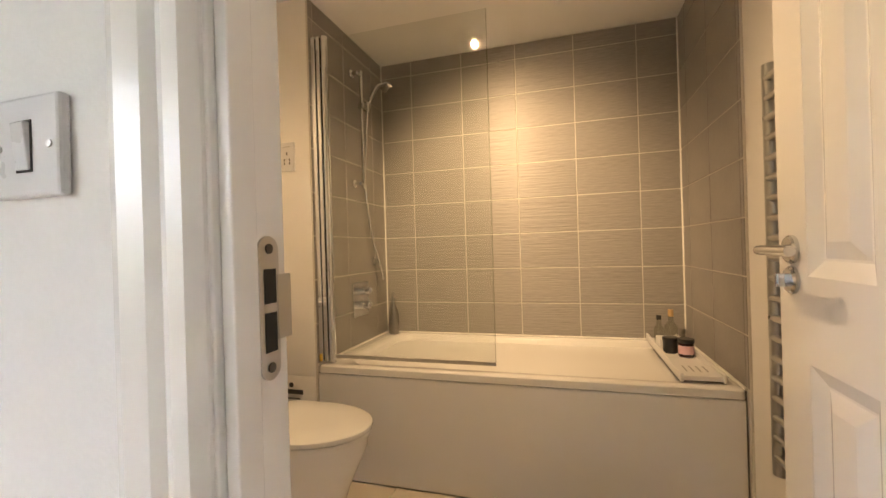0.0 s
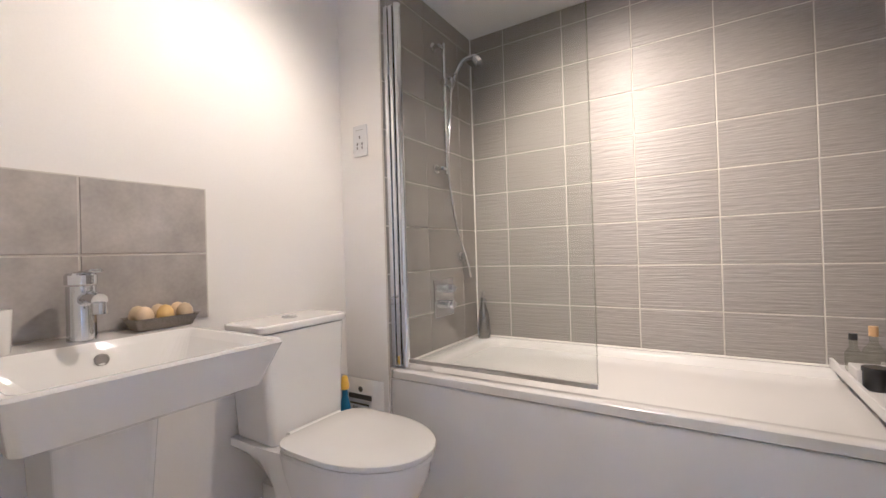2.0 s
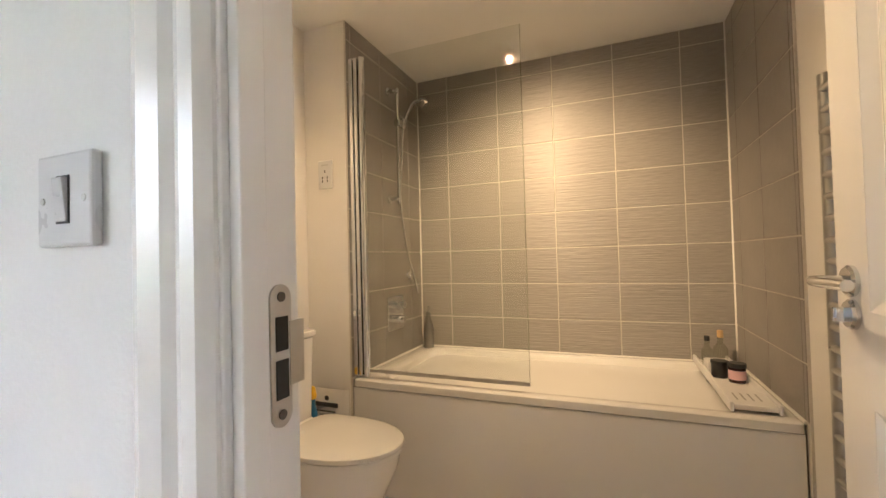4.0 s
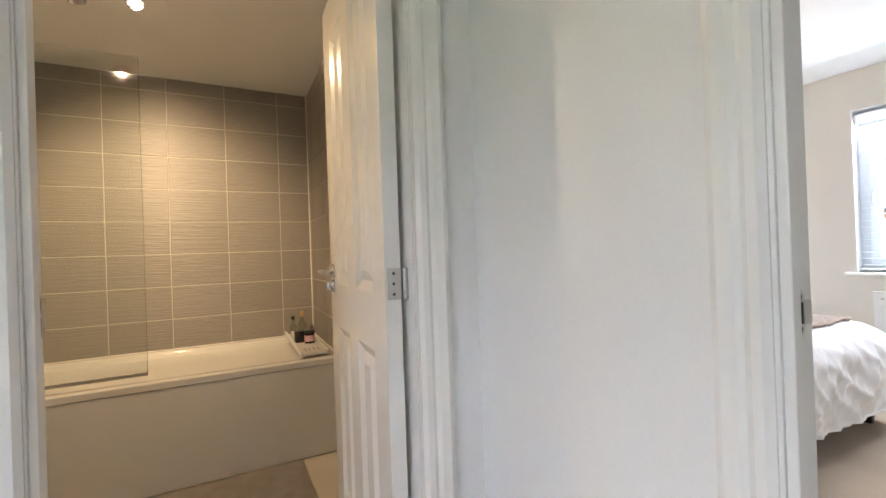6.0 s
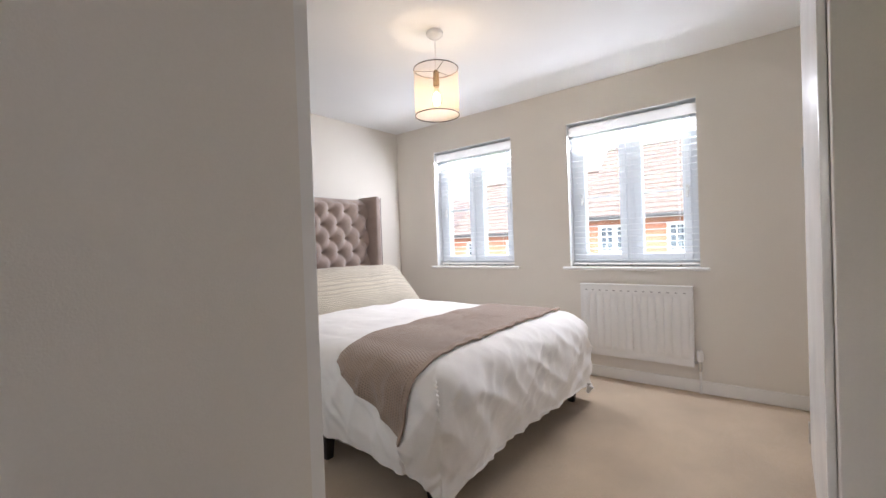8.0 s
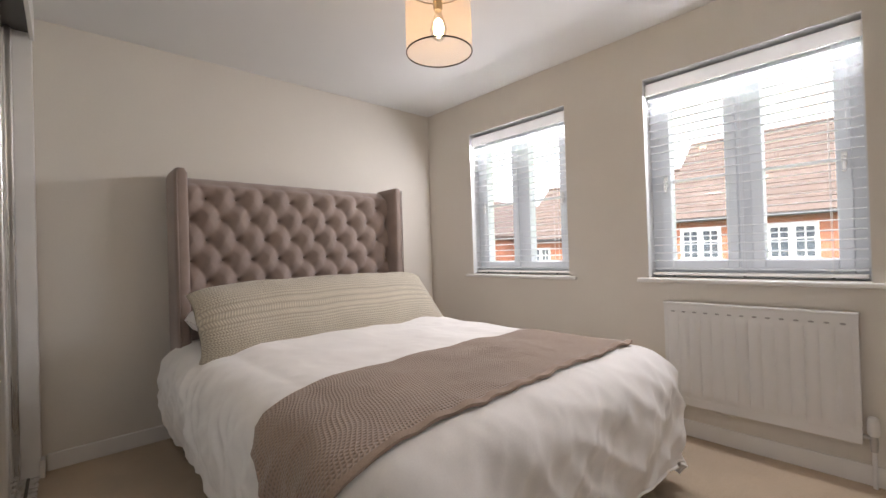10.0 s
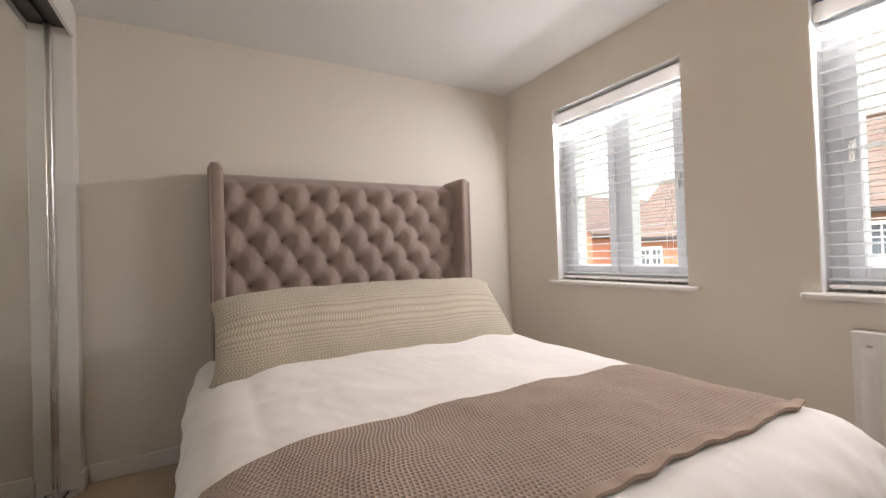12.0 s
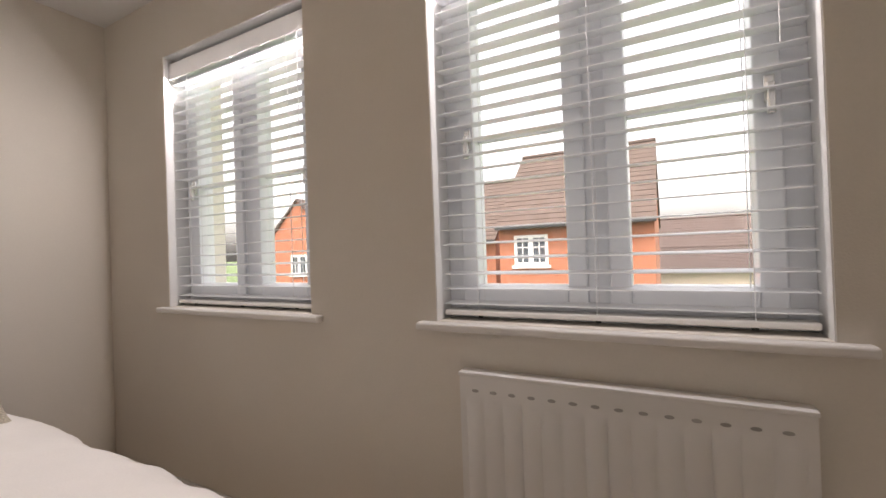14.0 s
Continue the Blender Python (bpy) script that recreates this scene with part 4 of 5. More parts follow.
# basin
BC, BHW = 0.830, 0.235
bs = thing("basin", (-0.85, BC, 0), "white rectangular ceramic basin on a slim pedestal", "basin")
bxc, bhx = -0.845, 0.275
rows = [rounded(bxc - 0.05, BC, bhx - 0.055, BHW - 0.06, 0.03, 0.690), rounded(bxc - 0.022, BC, bhx - 0.030, BHW - 0.022, 0.02, 0.712), rounded(bxc, BC, bhx, BHW, 0.012, 0.812), rounded(bxc, BC, bhx - 0.003, BHW - 0.003, 0.012, 0.819),
        rounded(bxc, BC, bhx - 0.012, BHW - 0.012, 0.012, 0.819), rounded(bxc + 0.062, BC, bhx - 0.078, BHW - 0.016, 0.03, 0.817), rounded(bxc + 0.062, BC, bhx - 0.088, BHW - 0.030, 0.035, 0.800),
        rounded(bxc + 0.062, BC, bhx - 0.12, BHW - 0.07, 0.05, 0.735), rounded(bxc + 0.062, BC, bhx - 0.18, BHW - 0.14, 0.05, 0.724)]
part("bowl", loft(rows), M_CERAMIC, bs, "", False)
part("pedestal", loft([rounded(-1.00, BC, 0.115, 0.085, 0.03, 0.0), rounded(-1.00, BC, 0.115, 0.085, 0.03, 0.3), rounded(-0.985, BC, 0.13, 0.105, 0.03, 0.712)]), M_CERAMIC, bs)
part("overflow_ring", turned([(0.015, -0.004), (0.015, 0.004), (0.0125, 0.0055), (0.0115, 0.003), (0.004, 0.002)], (-0.957, BC + 0.012, 0.776), "X", 20), M_GUNMETAL, bs, "dark metal overflow cover", True)
part("waste", turned([(0.03, 0.724), (0.03, 0.728), (0.02, 0.729)], (-0.80, BC, 0), "Z", 20), M_CHROME, bs, "", True)
tp = thing("mixer_tap", (-1.035, BC, 0.819), "chrome monobloc basin mixer tap", "tap")
part("body", turned([(0.027, 0.819), (0.027, 0.823), (0.0265, 0.828), (0.0265, 0.935), (0.027, 0.938)], (-1.035, BC, 0), "Z", 24), M_CHROME, tp, "", True)
part("spout", join(tube(bend([(-1.03, BC, 0.905), (-0.98, BC, 0.915), (-0.935, BC, 0.910)], 6), 0.0145, 14), turned([(0.013, 0.882), (0.013, 0.905)], (-0.938, BC, 0), "Z", 16)), M_CHROME, tp, "", True)
part("lever", join(turned([(0.029, 0.942), (0.029, 0.962), (0.025, 0.967)], (-1.035, BC, 0), "Z", 22), place(box((-0.012, 0.085, -0.012, 0.012, -0.004, 0.004), bevel=0.003), pose(-1.035, BC, 0.966, 0, -4, 0))), M_CHROME, tp, "", False)
tp.scale = (1.12, 1.12, 1.12)
cu = thing("tumbler", (-0.99, 0.665, 0.819), "small white tumbler at the basin end", "tumbler")
part("body", turned([(0.026, 0.819), (0.030, 0.823), (0.034, 0.915), (0.031, 0.915), (0.027, 0.828)], (-0.99, 0.665, 0), "Z", 24), M_CERAMIC, cu, "", True)

# carton of eggs
EX0, EY_ = -1.055, 1.018
ct = thing("egg_carton", (EX0, EY_, 0.819), "grey pulp egg carton on the basin edge", "carton")
part("tray", loft([rounded(EX0, EY_, 0.036, 0.070, 0.012, 0.8195), rounded(EX0, EY_, 0.047, 0.083, 0.014, 0.850), rounded(EX0, EY_, 0.052, 0.088, 0.014, 0.853), rounded(EX0, EY_, 0.045, 0.081, 0.012, 0.851), rounded(EX0, EY_, 0.035, 0.068, 0.01, 0.832)]), M_CARTON, ct)
for ii in range(3):
    for jj in range(2):
        ex, ey = EX0 - 0.021 + jj * 0.042, EY_ - 0.052 + ii * 0.052
        em = M_EGGYELLOW if (ii, jj) == (1, 1) else M_EGG
        single("egg", turned([(0.002, 0.0), (0.012, 0.003), (0.020, 0.012), (0.0225, 0.022), (0.020, 0.036), (0.012, 0.048), (0.003, 0.052)], (ex, ey, 0.8325), "Z", 16), em,
               "yellow egg in the carton" if em is M_EGGYELLOW else "pale brown egg in the carton", "egg", "eggs in the carton", smooth=True)

# towel rail
tw = thing("towel_radiator", (0.80, 1.2, 0.40), "chrome ladder towel radiator on the wall", "towel radiator")
for y in (0.985, 1.425):
    part("upright", tube([(0.795, y, 0.42), (0.795, y, 1.515)], 0.020, 14), M_SATIN, tw, "", True)
for k in range(20):
    z = 0.47 + k * 0.053
    part("rung", tube([(0.785, 0.985, z), (0.785, 1.425, z)], 0.0095, 10), M_SATIN, tw, "", True)
for y, z in ((0.985, 0.5), (1.425, 0.5), (0.985, 1.45), (1.425, 1.45)):
    part("wall_bracket", tube([(0.80, y, z), (BX1 + 0.01, y, z)], 0.010, 10), M_SATIN, tw, "", True)

# bath mat
def mat_top(u, v):
    x, y = -0.10 + 0.74 * u, 1.27 + 0.52 * v
    e = min(u * 0.74, (1 - u) * 0.74, v * 0.52, (1 - v) * 0.52)
    return Vector((x + 0.006 * fuzz(x * 9, y * 9, 3), y + 0.006 * fuzz(x * 9, y * 9, 7), 0.003 + 0.016 * min(1, e / 0.02) + 0.003 * fuzz(x * 50, y * 50)))


single("bath_mat", sheet(mat_top, 60, 44, 0.0), M_MAT, "thick grey-brown pile bath mat before the tub", "bath mat", smooth=True)

# ceiling spot bar
sb = thing("spotlight_bar", (-0.20, 1.40, CEIL), "chrome ceiling spotlight bar with three lit heads", "ceiling light")
part("bar", box((-0.47, 0.07, 1.375, 1.415, CEIL - 0.022, CEIL - 0.001), bevel=0.004), M_CHROME, sb)
for (sx, sy), tgt, watt, cone in SPOTS:
    c = Vector((sx, sy, 2.12))
    m = look(c, tgt)
    hd = part("head", place(loft([[Vector((r * math.cos(k * 0.3142), r * math.sin(k * 0.3142), z)) for k in range(20)] for r, z in ((0.012, 0.055), (0.028, 0.045), (0.030, -0.064), (0.0285, -0.064), (0.027, -0.015))]), m), M_CHROME, sb, "lit chrome spot head", True)
    part("bulb", place(loft([[Vector((r * math.cos(k * 0.3142), r * math.sin(k * 0.3142), z)) for k in range(20)] for r, z in ((0.0235, -0.016), (0.022, -0.019))]), m), M_SPOTGLOW, hd, "glowing bulb")
    part("arm", tube([c + Vector((0, 0, 0.04)), (sx, 1.395, CEIL - 0.02)], 0.006, 10), M_CHROME, sb, "", True)


# ---- bedroom: windows and blinds ----
def make_window(idx, y0, y1):
    FX = WX + 0.115
    w = thing("window_%d" % idx, (FX, (y0 + y1) / 2, WZ0), "white plastic casement window with two lights", "window", kind="structure")
    part("window_frame", box((FX - 0.02, FX + 0.05, y0, y0 + 0.055, WZ0, WZ1), (FX - 0.02, FX + 0.05, y1 - 0.055, y1, WZ0, WZ1), (FX - 0.02, FX + 0.05, y0 + 0.055, y1 - 0.055, WZ0, WZ0 + 0.05),
         (FX - 0.02, FX + 0.05, y0 + 0.055, y1 - 0.055, WZ1 - 0.05, WZ1), (FX - 0.02, FX + 0.05, (y0 + y1) / 2 - 0.03, (y0 + y1) / 2 + 0.03, WZ0 + 0.05, WZ1 - 0.05), bevel=0.004), M_PVC, w)
    mid = (y0 + y1) / 2
    for a, b, hy in ((y0 + 0.052, mid - 0.027, y0 + 0.075), (mid + 0.027, y1 - 0.052, y1 - 0.085)):
        z0, z1, t = WZ0 + 0.047, WZ1 - 0.047, 0.052
        s = part("sash", box((FX - 0.032, FX + 0.04, a, a + t, z0, z1), (FX - 0.032, FX + 0.04, b - t, b, z0, z1), (FX - 0.032, FX + 0.04, a + t, b - t, z0, z0 + t), (FX - 0.032, FX + 0.04, a + t, b - t, z1 - t, z1), bevel=0.005), M_PVC, w)
        p = part("pane", box((FX + 0.004, FX + 0.010, a + t - 0.003, b - t + 0.003, z0 + t - 0.003, z1 - t + 0.003)), M_PANE, s)
        p.visible_shadow = False
        part("glazing_bar", box((FX - 0.002, FX + 0.016, a + t, b - t, 1.370, 1.386), bevel=0.002), M_PVC, s)
        part("window_handle", join(box((FX - 0.044, FX - 0.032, hy - 0.010, hy + 0.010, 1.345, 1.405), bevel=0.003), box((FX - 0.058, FX - 0.044, hy - 0.008, hy + 0.008, 1.315, 1.385), bevel=0.004)), M_ALU, s, "silver espagnolette handle")
    part("reveal_lining", box((WX + 0.002, FX - 0.021, y0, y0 + 0.003, WZ0, WZ1), (WX + 0.002, FX - 0.021, y1 - 0.003, y1, WZ0, WZ1), (WX + 0.002, FX - 0.021, y0 + 0.003, y1 - 0.003, WZ1 - 0.003, WZ1)), M_CEIL, w, "white painted reveal")
    part("window_sill", box((WX - 0.032, FX - 0.02, y0 - 0.055, y1 + 0.055, WZ0 - 0.024, WZ0 - 0.001), bevel=0.007, seg=3), M_SKIRT, w, "white painted window board")
    return w


def make_blind(idx, y0, y1):
    X = WX + 0.058
    a, b = y0 + 0.012, y1 - 0.012
    bl = thing("venetian_blind", (X, (y0 + y1) / 2, WZ0), "white wooden venetian blind lowered with open slats", "blind", "bedroom window blinds")
    part("headrail", box((X - 0.02, X + 0.03, a, b, 1.885, 1.935), bevel=0.003), M_PVC, bl)
    part("valance", box((X - 0.036, X - 0.026, a - 0.006, b + 0.006, 1.868, 1.938), (X - 0.036, X + 0.02, a - 0.008, a - 0.001, 1.868, 1.938), (X - 0.036, X + 0.02, b + 0.001, b + 0.008, 1.868, 1.938), bevel=0.002), M_VALANCE, bl, "pale grey valance")
    me = None
    for k in range(23):
        z = 0.888 + k * 0.0437
        tilt = -5.0 + 2.0 * fuzz(k * 0.7, idx * 9.1)
        if me is None:
            bm = box((-0.0245, 0.0245, -(b - a) / 2, (b - a) / 2, -0.0014, 0.0014))
            me = bpy.data.meshes.new("slat")
            bm.to_mesh(me)
            bm.free()
            me.materials.append(M_BLIND)
        s = new("slat", me)
        s.parent = bl
        s.matrix_local = pose(0, 0, z - WZ0, 0, tilt, 0)
    part("bottom_rail", box((X - 0.025, X + 0.025, a, b, 0.852, 0.868), bevel=0.004), M_VALANCE, bl)
    for y in (a + 0.11, (a + b) / 2, b - 0.11):
        for dx in (-0.0255, 0.0255):
            part("ladder_cord", tube([(X + dx, y, 0.865), (X + dx, y, 1.89)], 0.0011, 5), M_CORD, bl)
        part("cord_button", turned([(0.007, 0.846), (0.007, 0.853)], (X - 0.01, y, 0), "Z", 10), M_DARKGAP, bl)
    part("tilt_cord", tube([(X - 0.03, a + 0.05, 1.45), (X - 0.03, a + 0.05, 1.88)], 0.0013, 5), M_CORD, bl)
    return bl


for i, (y0, y1) in enumerate(WINS):
    make_window(i + 1, y0, y1)
    make_blind(i + 1, y0, y1)


# radiator
def make_radiator():
    y0, y1, z0, z1, X = -0.105, 0.646, 0.178, 0.708, 4.172
    r = thing("radiator", (X, (y0 + y1) / 2, z0), "white ribbed panel radiator under the window", "radiator")
    n = 14
    def front(u, v):
        y, z = y0 + (y1 - y0) * u, z0 + (z1 - z0 - 0.004) * v
        rib = max(0.0, math.sin(math.pi * ((u * (y1 - y0) - 0.02) / ((y1 - y0 - 0.04) / n)) % math.pi)) if 0.02 < u * (y1 - y0) < y1 - y0 - 0.02 else 0
        edge = max(0.0, min(1.0, (z - z0 - 0.05) / 0.02, (z1 - 0.055 - z) / 0.02))
        return Vector((X - 0.010 * rib ** 0.6 * edge, y, z))
    part("panel", sheet(front, 196, 40, 0.0), M_RAD, r, "", True)
    part("side_panel", box((X + 0.001, WX - 0.012, y0, y0 + 0.012, z0, z1 - 0.004), bevel=0.003), M_RAD, r)
    part("side_panel", box((X + 0.001, WX - 0.012, y1 - 0.012, y1, z0, z1 - 0.004), bevel=0.003), M_RAD, r)
    part("top_grille", box((X - 0.004, WX - 0.010, y0 - 0.003, y1 + 0.003, z1 - 0.004, z1 + 0.006), bevel=0.002), M_RAD, r)
    for k in range(n):
        y = y0 + 0.02 + (k + 0.5) * (y1 - y0 - 0.04) / n
        part("pressed_slot", turned([(0.010, 0), (0.009, -0.0012)], (X, y, z1 - 0.042), "X", 12, (1, 0.45)), M_SLOT, r)
        part("lower_slot", turned([(0.010, 0), (0.009, -0.0012)], (X, y, z0 + 0.036), "X", 12, (1, 0.45)), M_RAD, r)
    part("bracket", box((X + 0.003, WX, y0 + 0.15, y0 + 0.18, z0 + 0.1, z1 - 0.1)), M_RAD, r)
    v = part("valve_body", join(turned([(0.011, 0.150), (0.013, 0.17), (0.013, 0.215)], (X + 0.022, y0 - 0.032, 0), "Z", 14), tube([(X + 0.022, y0 - 0.032, 0.205), (X + 0.022, y0 + 0.002, 0.205)], 0.009)), M_STEEL, r, "brass-and-chrome valve", True)
    part("valve_head", turned([(0.014, 0.214), (0.019, 0.222), (0.020, 0.265), (0.016, 0.288), (0.010, 0.292)], (X + 0.022, y0 - 0.032, 0), "Z", 18), M_RAD, v, "white thermostatic head", True)
    part("lockshield", join(turned([(0.011, 0.150), (0.013, 0.17), (0.013, 0.215), (0.015, 0.217), (0.015, 0.245), (0.011, 0.25)], (X + 0.022, y1 + 0.030, 0), "Z", 14), tube([(X + 0.022, y1 + 0.030, 0.0), (X + 0.022, y1 + 0.030, 0.152)], 0.0075), tube([(X + 0.022, y1 + 0.030, 0.205), (X + 0.022, y1 - 0.002, 0.205)], 0.009)), M_RAD, r, "white lockshield valve", True)
    part("pipe", tube([(X + 0.022, y0 - 0.032, 0.0), (X + 0.022, y0 - 0.032, 0.152)], 0.0075, 10), M_RAD, r, "", True)


make_radiator()

# ---- bed ----
BCX, BTOP = 2.950, 0.592
bed = thing("bed", (BCX, 1.5, 0), "double bed with a taupe buttoned velvet wing headboard", "bed")
for x, y in ((2.235, 0.515), (3.615, 0.515), (2.235, 1.22), (3.615, 1.22), (2.235, 2.3), (3.615, 2.3)):
    part("leg", loft([rounded(x, y, 0.020, 0.020, 0.006, 0.001), rounded(x, y, 0.032, 0.032, 0.006, 0.155)]), M_LEG, bed, "dark tapered wooden leg")
part("side_rail", box((2.215, 2.25, 0.49, 2.40, 0.12, 0.30), bevel=0.008), M_BEDBASE, bed)
part("side_rail", box((3.62, 3.655, 0.49, 2.40, 0.12, 0.30), bevel=0.008), M_BEDBASE, bed)
part("foot_rail", box((2.25, 3.62, 0.49, 0.525, 0.12, 0.30), bevel=0.008), M_BEDBASE, bed)
part("slat_base", box((2.25, 3.62, 0.525, 2.40, 0.20, 0.28)), M_BEDBASE, bed)
HBX0, HBX1, HBZ = 2.198, 3.697, 1.517
PX, PZ = 0.168, 0.243


def tuft(x, z):
    p, q = (x - 2.385) / PX, (z - 1.377) / PZ
    s, t = p + q, p - q
    a = abs(math.sin(math.pi * s)) ** 0.8 * (0.45 * abs(math.sin(math.pi * t)) + 0.55 * math.sin(math.pi * t) ** 2)
    d = math.hypot((s - round(s) + t - round(t)) / 2 * PX, (s - round(s) - t + round(t)) / 2 * PZ)
    return 0.042 + 0.026 * a - 0.062 * math.exp(-d / 0.024) - 0.004 * math.exp(-(d / 0.011) ** 2)


def hb_face(u, v):
    x, z = HBX0 + 0.07 + (HBX1 - HBX0 - 0.14) * u, 0.30 + (1.488 - 0.30) * v
    top = max(0.0, (z - 1.44) / 0.048)
    e = min(1.0, (1.488 - z) / 0.05)
    puff = tuft(x, z) * max(0.15, e) if z > 0.78 else 0.02
    return Vector((x, 2.505 - puff + 0.05 * top ** 2.2, z + (0.010 if v > 0.98 else 0)))


part("headboard_panel", sheet(hb_face, 210, 150), M_VELVET, bed, "taupe velvet, deep-buttoned in diamonds", True)
part("headboard_back", box((HBX0 + 0.06, HBX1 - 0.06, 2.555, 2.61, 0.10, 1.49), bevel=0.012), M_VELVET, bed)
for sgn, x0 in ((1, HBX0), (-1, HBX1)):
    def wing(u, v, sgn=sgn, x0=x0):
        a = u * 2 * math.pi
        px = 0.036 + 0.036 * math.copysign(abs(math.cos(a)) ** 0.55, math.cos(a))
        py = 2.478 + 0.138 * math.copysign(abs(math.sin(a)) ** 0.35, math.sin(a))
        z = 0.06 + (HBZ - 0.06) * v
        k = 1 - max(0.0, (v - 0.975) / 0.025) ** 3 * 0.35
        return Vector((x0 + sgn * (0.036 + (px - 0.036) * k), 2.478 + (py - 2.478) * (1 - (1 - k) * 0.2), z))
    wg = sheet(wing, 40, 60)
    cap = [v for v in wg.verts if abs(v.co.z - HBZ) < 1e-5]
    cap.sort(key=lambda v: math.atan2(v.co.y - 2.478, (v.co.x - x0 - sgn * 0.036) * 4))
    wg.faces.new(cap)
    wo = part("wing", wg, M_VELVET, bed, "padded velvet side wing", True)
    part("piping", tube([(x0 + sgn * 0.012, 2.337, 0.1), (x0 + sgn * 0.012, 2.337, 1.50)], 0.004, 8), M_VELVET, wo, "", True)
for r in range(6):
    z = 1.377 - r * PZ / 2
    for k in range(9):
        x = 2.385 + k * PX - (PX / 2 if r % 2 else 0)
        if HBX0 + 0.08 < x < HBX1 - 0.08 and z > 0.80:
            part("button", turned([(0.0095, 0.0), (0.0085, -0.005), (0.004, -0.008)], (x, 2.526, z), "Y", 10), M_BUTTON, bed, "dark covered button", True)
single("mattress", loft([rounded(BCX, 1.47, 0.675, 0.93, 0.07, 0.285), rounded(BCX, 1.47, 0.685, 0.945, 0.07, 0.31), rounded(BCX, 1.47, 0.685, 0.945, 0.07, 0.49), rounded(BCX, 1.47, 0.67, 0.93, 0.07, 0.52)]), M_DUVET, "white mattress under the duvet on the bed", "mattress", smooth=False)

DA, DAR, DB0, DB1, DR_ = 0.635, 0.605, 0.57, 2.42, 0.14


def drape(a, b, lift=0.0):
    """Where a spot of a flat cloth ends up on the made bed: a across, b along (from the foot), both in metres."""
    qx = max(-DA, min(DAR, a))
    qy = max(DB0, min(DB1, b))
    ex, ey = a - qx, b - qy
    d = math.hypot(ex, ey)
    puff = 0.032 * (1 - (qx / DA) ** 6) * min(1.0, max(0.0, (qy - DB0 + 0.12) / 0.4))
    puff += 0.010 * fuzz(a * 2.3, b * 2.1, 1) + 0.009 * fuzz(a * 5, b * 3.2, 5) - 0.012 * abs(fuzz(a * 3.2 + 2.0 * b, b * 2.5 - a, 2)) - 0.004 * abs(fuzz(a * 13, b * 9 + 3 * a, 12))
    if d < 1e-6:
        return Vector((BCX + qx, qy, BTOP + puff + lift))
    ux, uy = ex / d, ey / d
    if d > 0.50:
        d = 0.50 + (d - 0.50) * 0.55
    arc = DR_ * math.pi / 2
    if d < arc:
        h, g = DR_ * math.sin(d / DR_), DR_ * (1 - math.cos(d / DR_))
    else:
        h, g = DR_ + 0.13 * (d - arc), DR_ + (d - arc) * 0.985
    run = (qy * 1.0 if abs(ux) > abs(uy) else qx) + math.atan2(uy, ux) * 0.25
    w = min(1.0, d / 0.22)
    fold = 0.022 * fuzz(run * 3.4 + d * 3, d * 3.0, 4) + 0.034 * (0.30 - abs(fuzz(run * 5.5 - d * 5, d * 3.0 + run, 9))) + 0.022 * (0.3 - abs(fuzz(run * 11 + d * 7, d * 5, 6))) + 0.004 * fuzz(run * 22, d * 12, 3)
    fold += 0.013 * (1 - min(1.0, 6 * abs(fuzz(run * 3.6 + d * 4.5, d * 1.6, 21))))
    side = min(1.0, d / 0.10)
    ang = -0.9 * side * fuzz(run * 5, d * 3, 8) * 0.02
    h += fold * w + 0.045 * math.sin(min(1.0, d / 0.50) * math.pi)
    return Vector((BCX + qx + ux * (h + lift * w) - uy * ang, qy + uy * (h + lift * w) + ux * ang, BTOP + puff * (1 - 0.5 * w) - g + lift * (1 - w)))


def duvet_at(u, v):
    a0 = 0.50 + 0.03 * fuzz(v * 4, 1)
    a = -DA - a0 + (DA + DAR + 2 * a0) * u
    foot = 0.53 + 0.025 * fuzz(u * 5, 7)
    b = DB0 - foot + (DB1 - 0.02 - DB0 + foot) * v
    return drape(a, b)


dv = thing("duvet", (BCX, 1.4, 0.1), "white cotton duvet draped rumpled over the bed", "duvet")
part("cover", sheet(duvet_at, 220, 200, 0.016), M_DUVET, dv, "", True)
part("hem_seam", tube([duvet_at(k / 160, 0) for k in range(161)], 0.0055, 6), M_DUVET, dv, "stitched foot hem", True)


def throw_at(u, v, lift=0.012):
    over = 0.36 - 0.22 * v
    a = -DA - over + (DA + over + 0.615 - 0.05 * v) * u
    b = 0.575 + 0.445 * v
    b += 0.012 * fuzz(u * 5, v * 2, 3) + 0.010 * (1 - v) * fuzz(u * 14, 1.7) - 0.03 * (1 - u) * (1 - v)
    return drape(a + 0.012 * fuzz(v * 5, 2.2), b, lift + 0.004 * abs(fuzz(u * 9, v * 4, 6)))


th = thing("bed_throw", (BCX, 0.77, 0.55), "taupe waffle-weave cotton throw folded over the bed foot", "throw")
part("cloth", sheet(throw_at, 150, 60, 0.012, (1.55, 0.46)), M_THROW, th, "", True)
part("hem", sheet(lambda u, v: throw_at(u, -0.025 + 0.032 * v, 0.018 + 0.004 * math.sin(u * 90)), 150, 6, 0.010), M_THROWHEM, th, "folded hem", True)


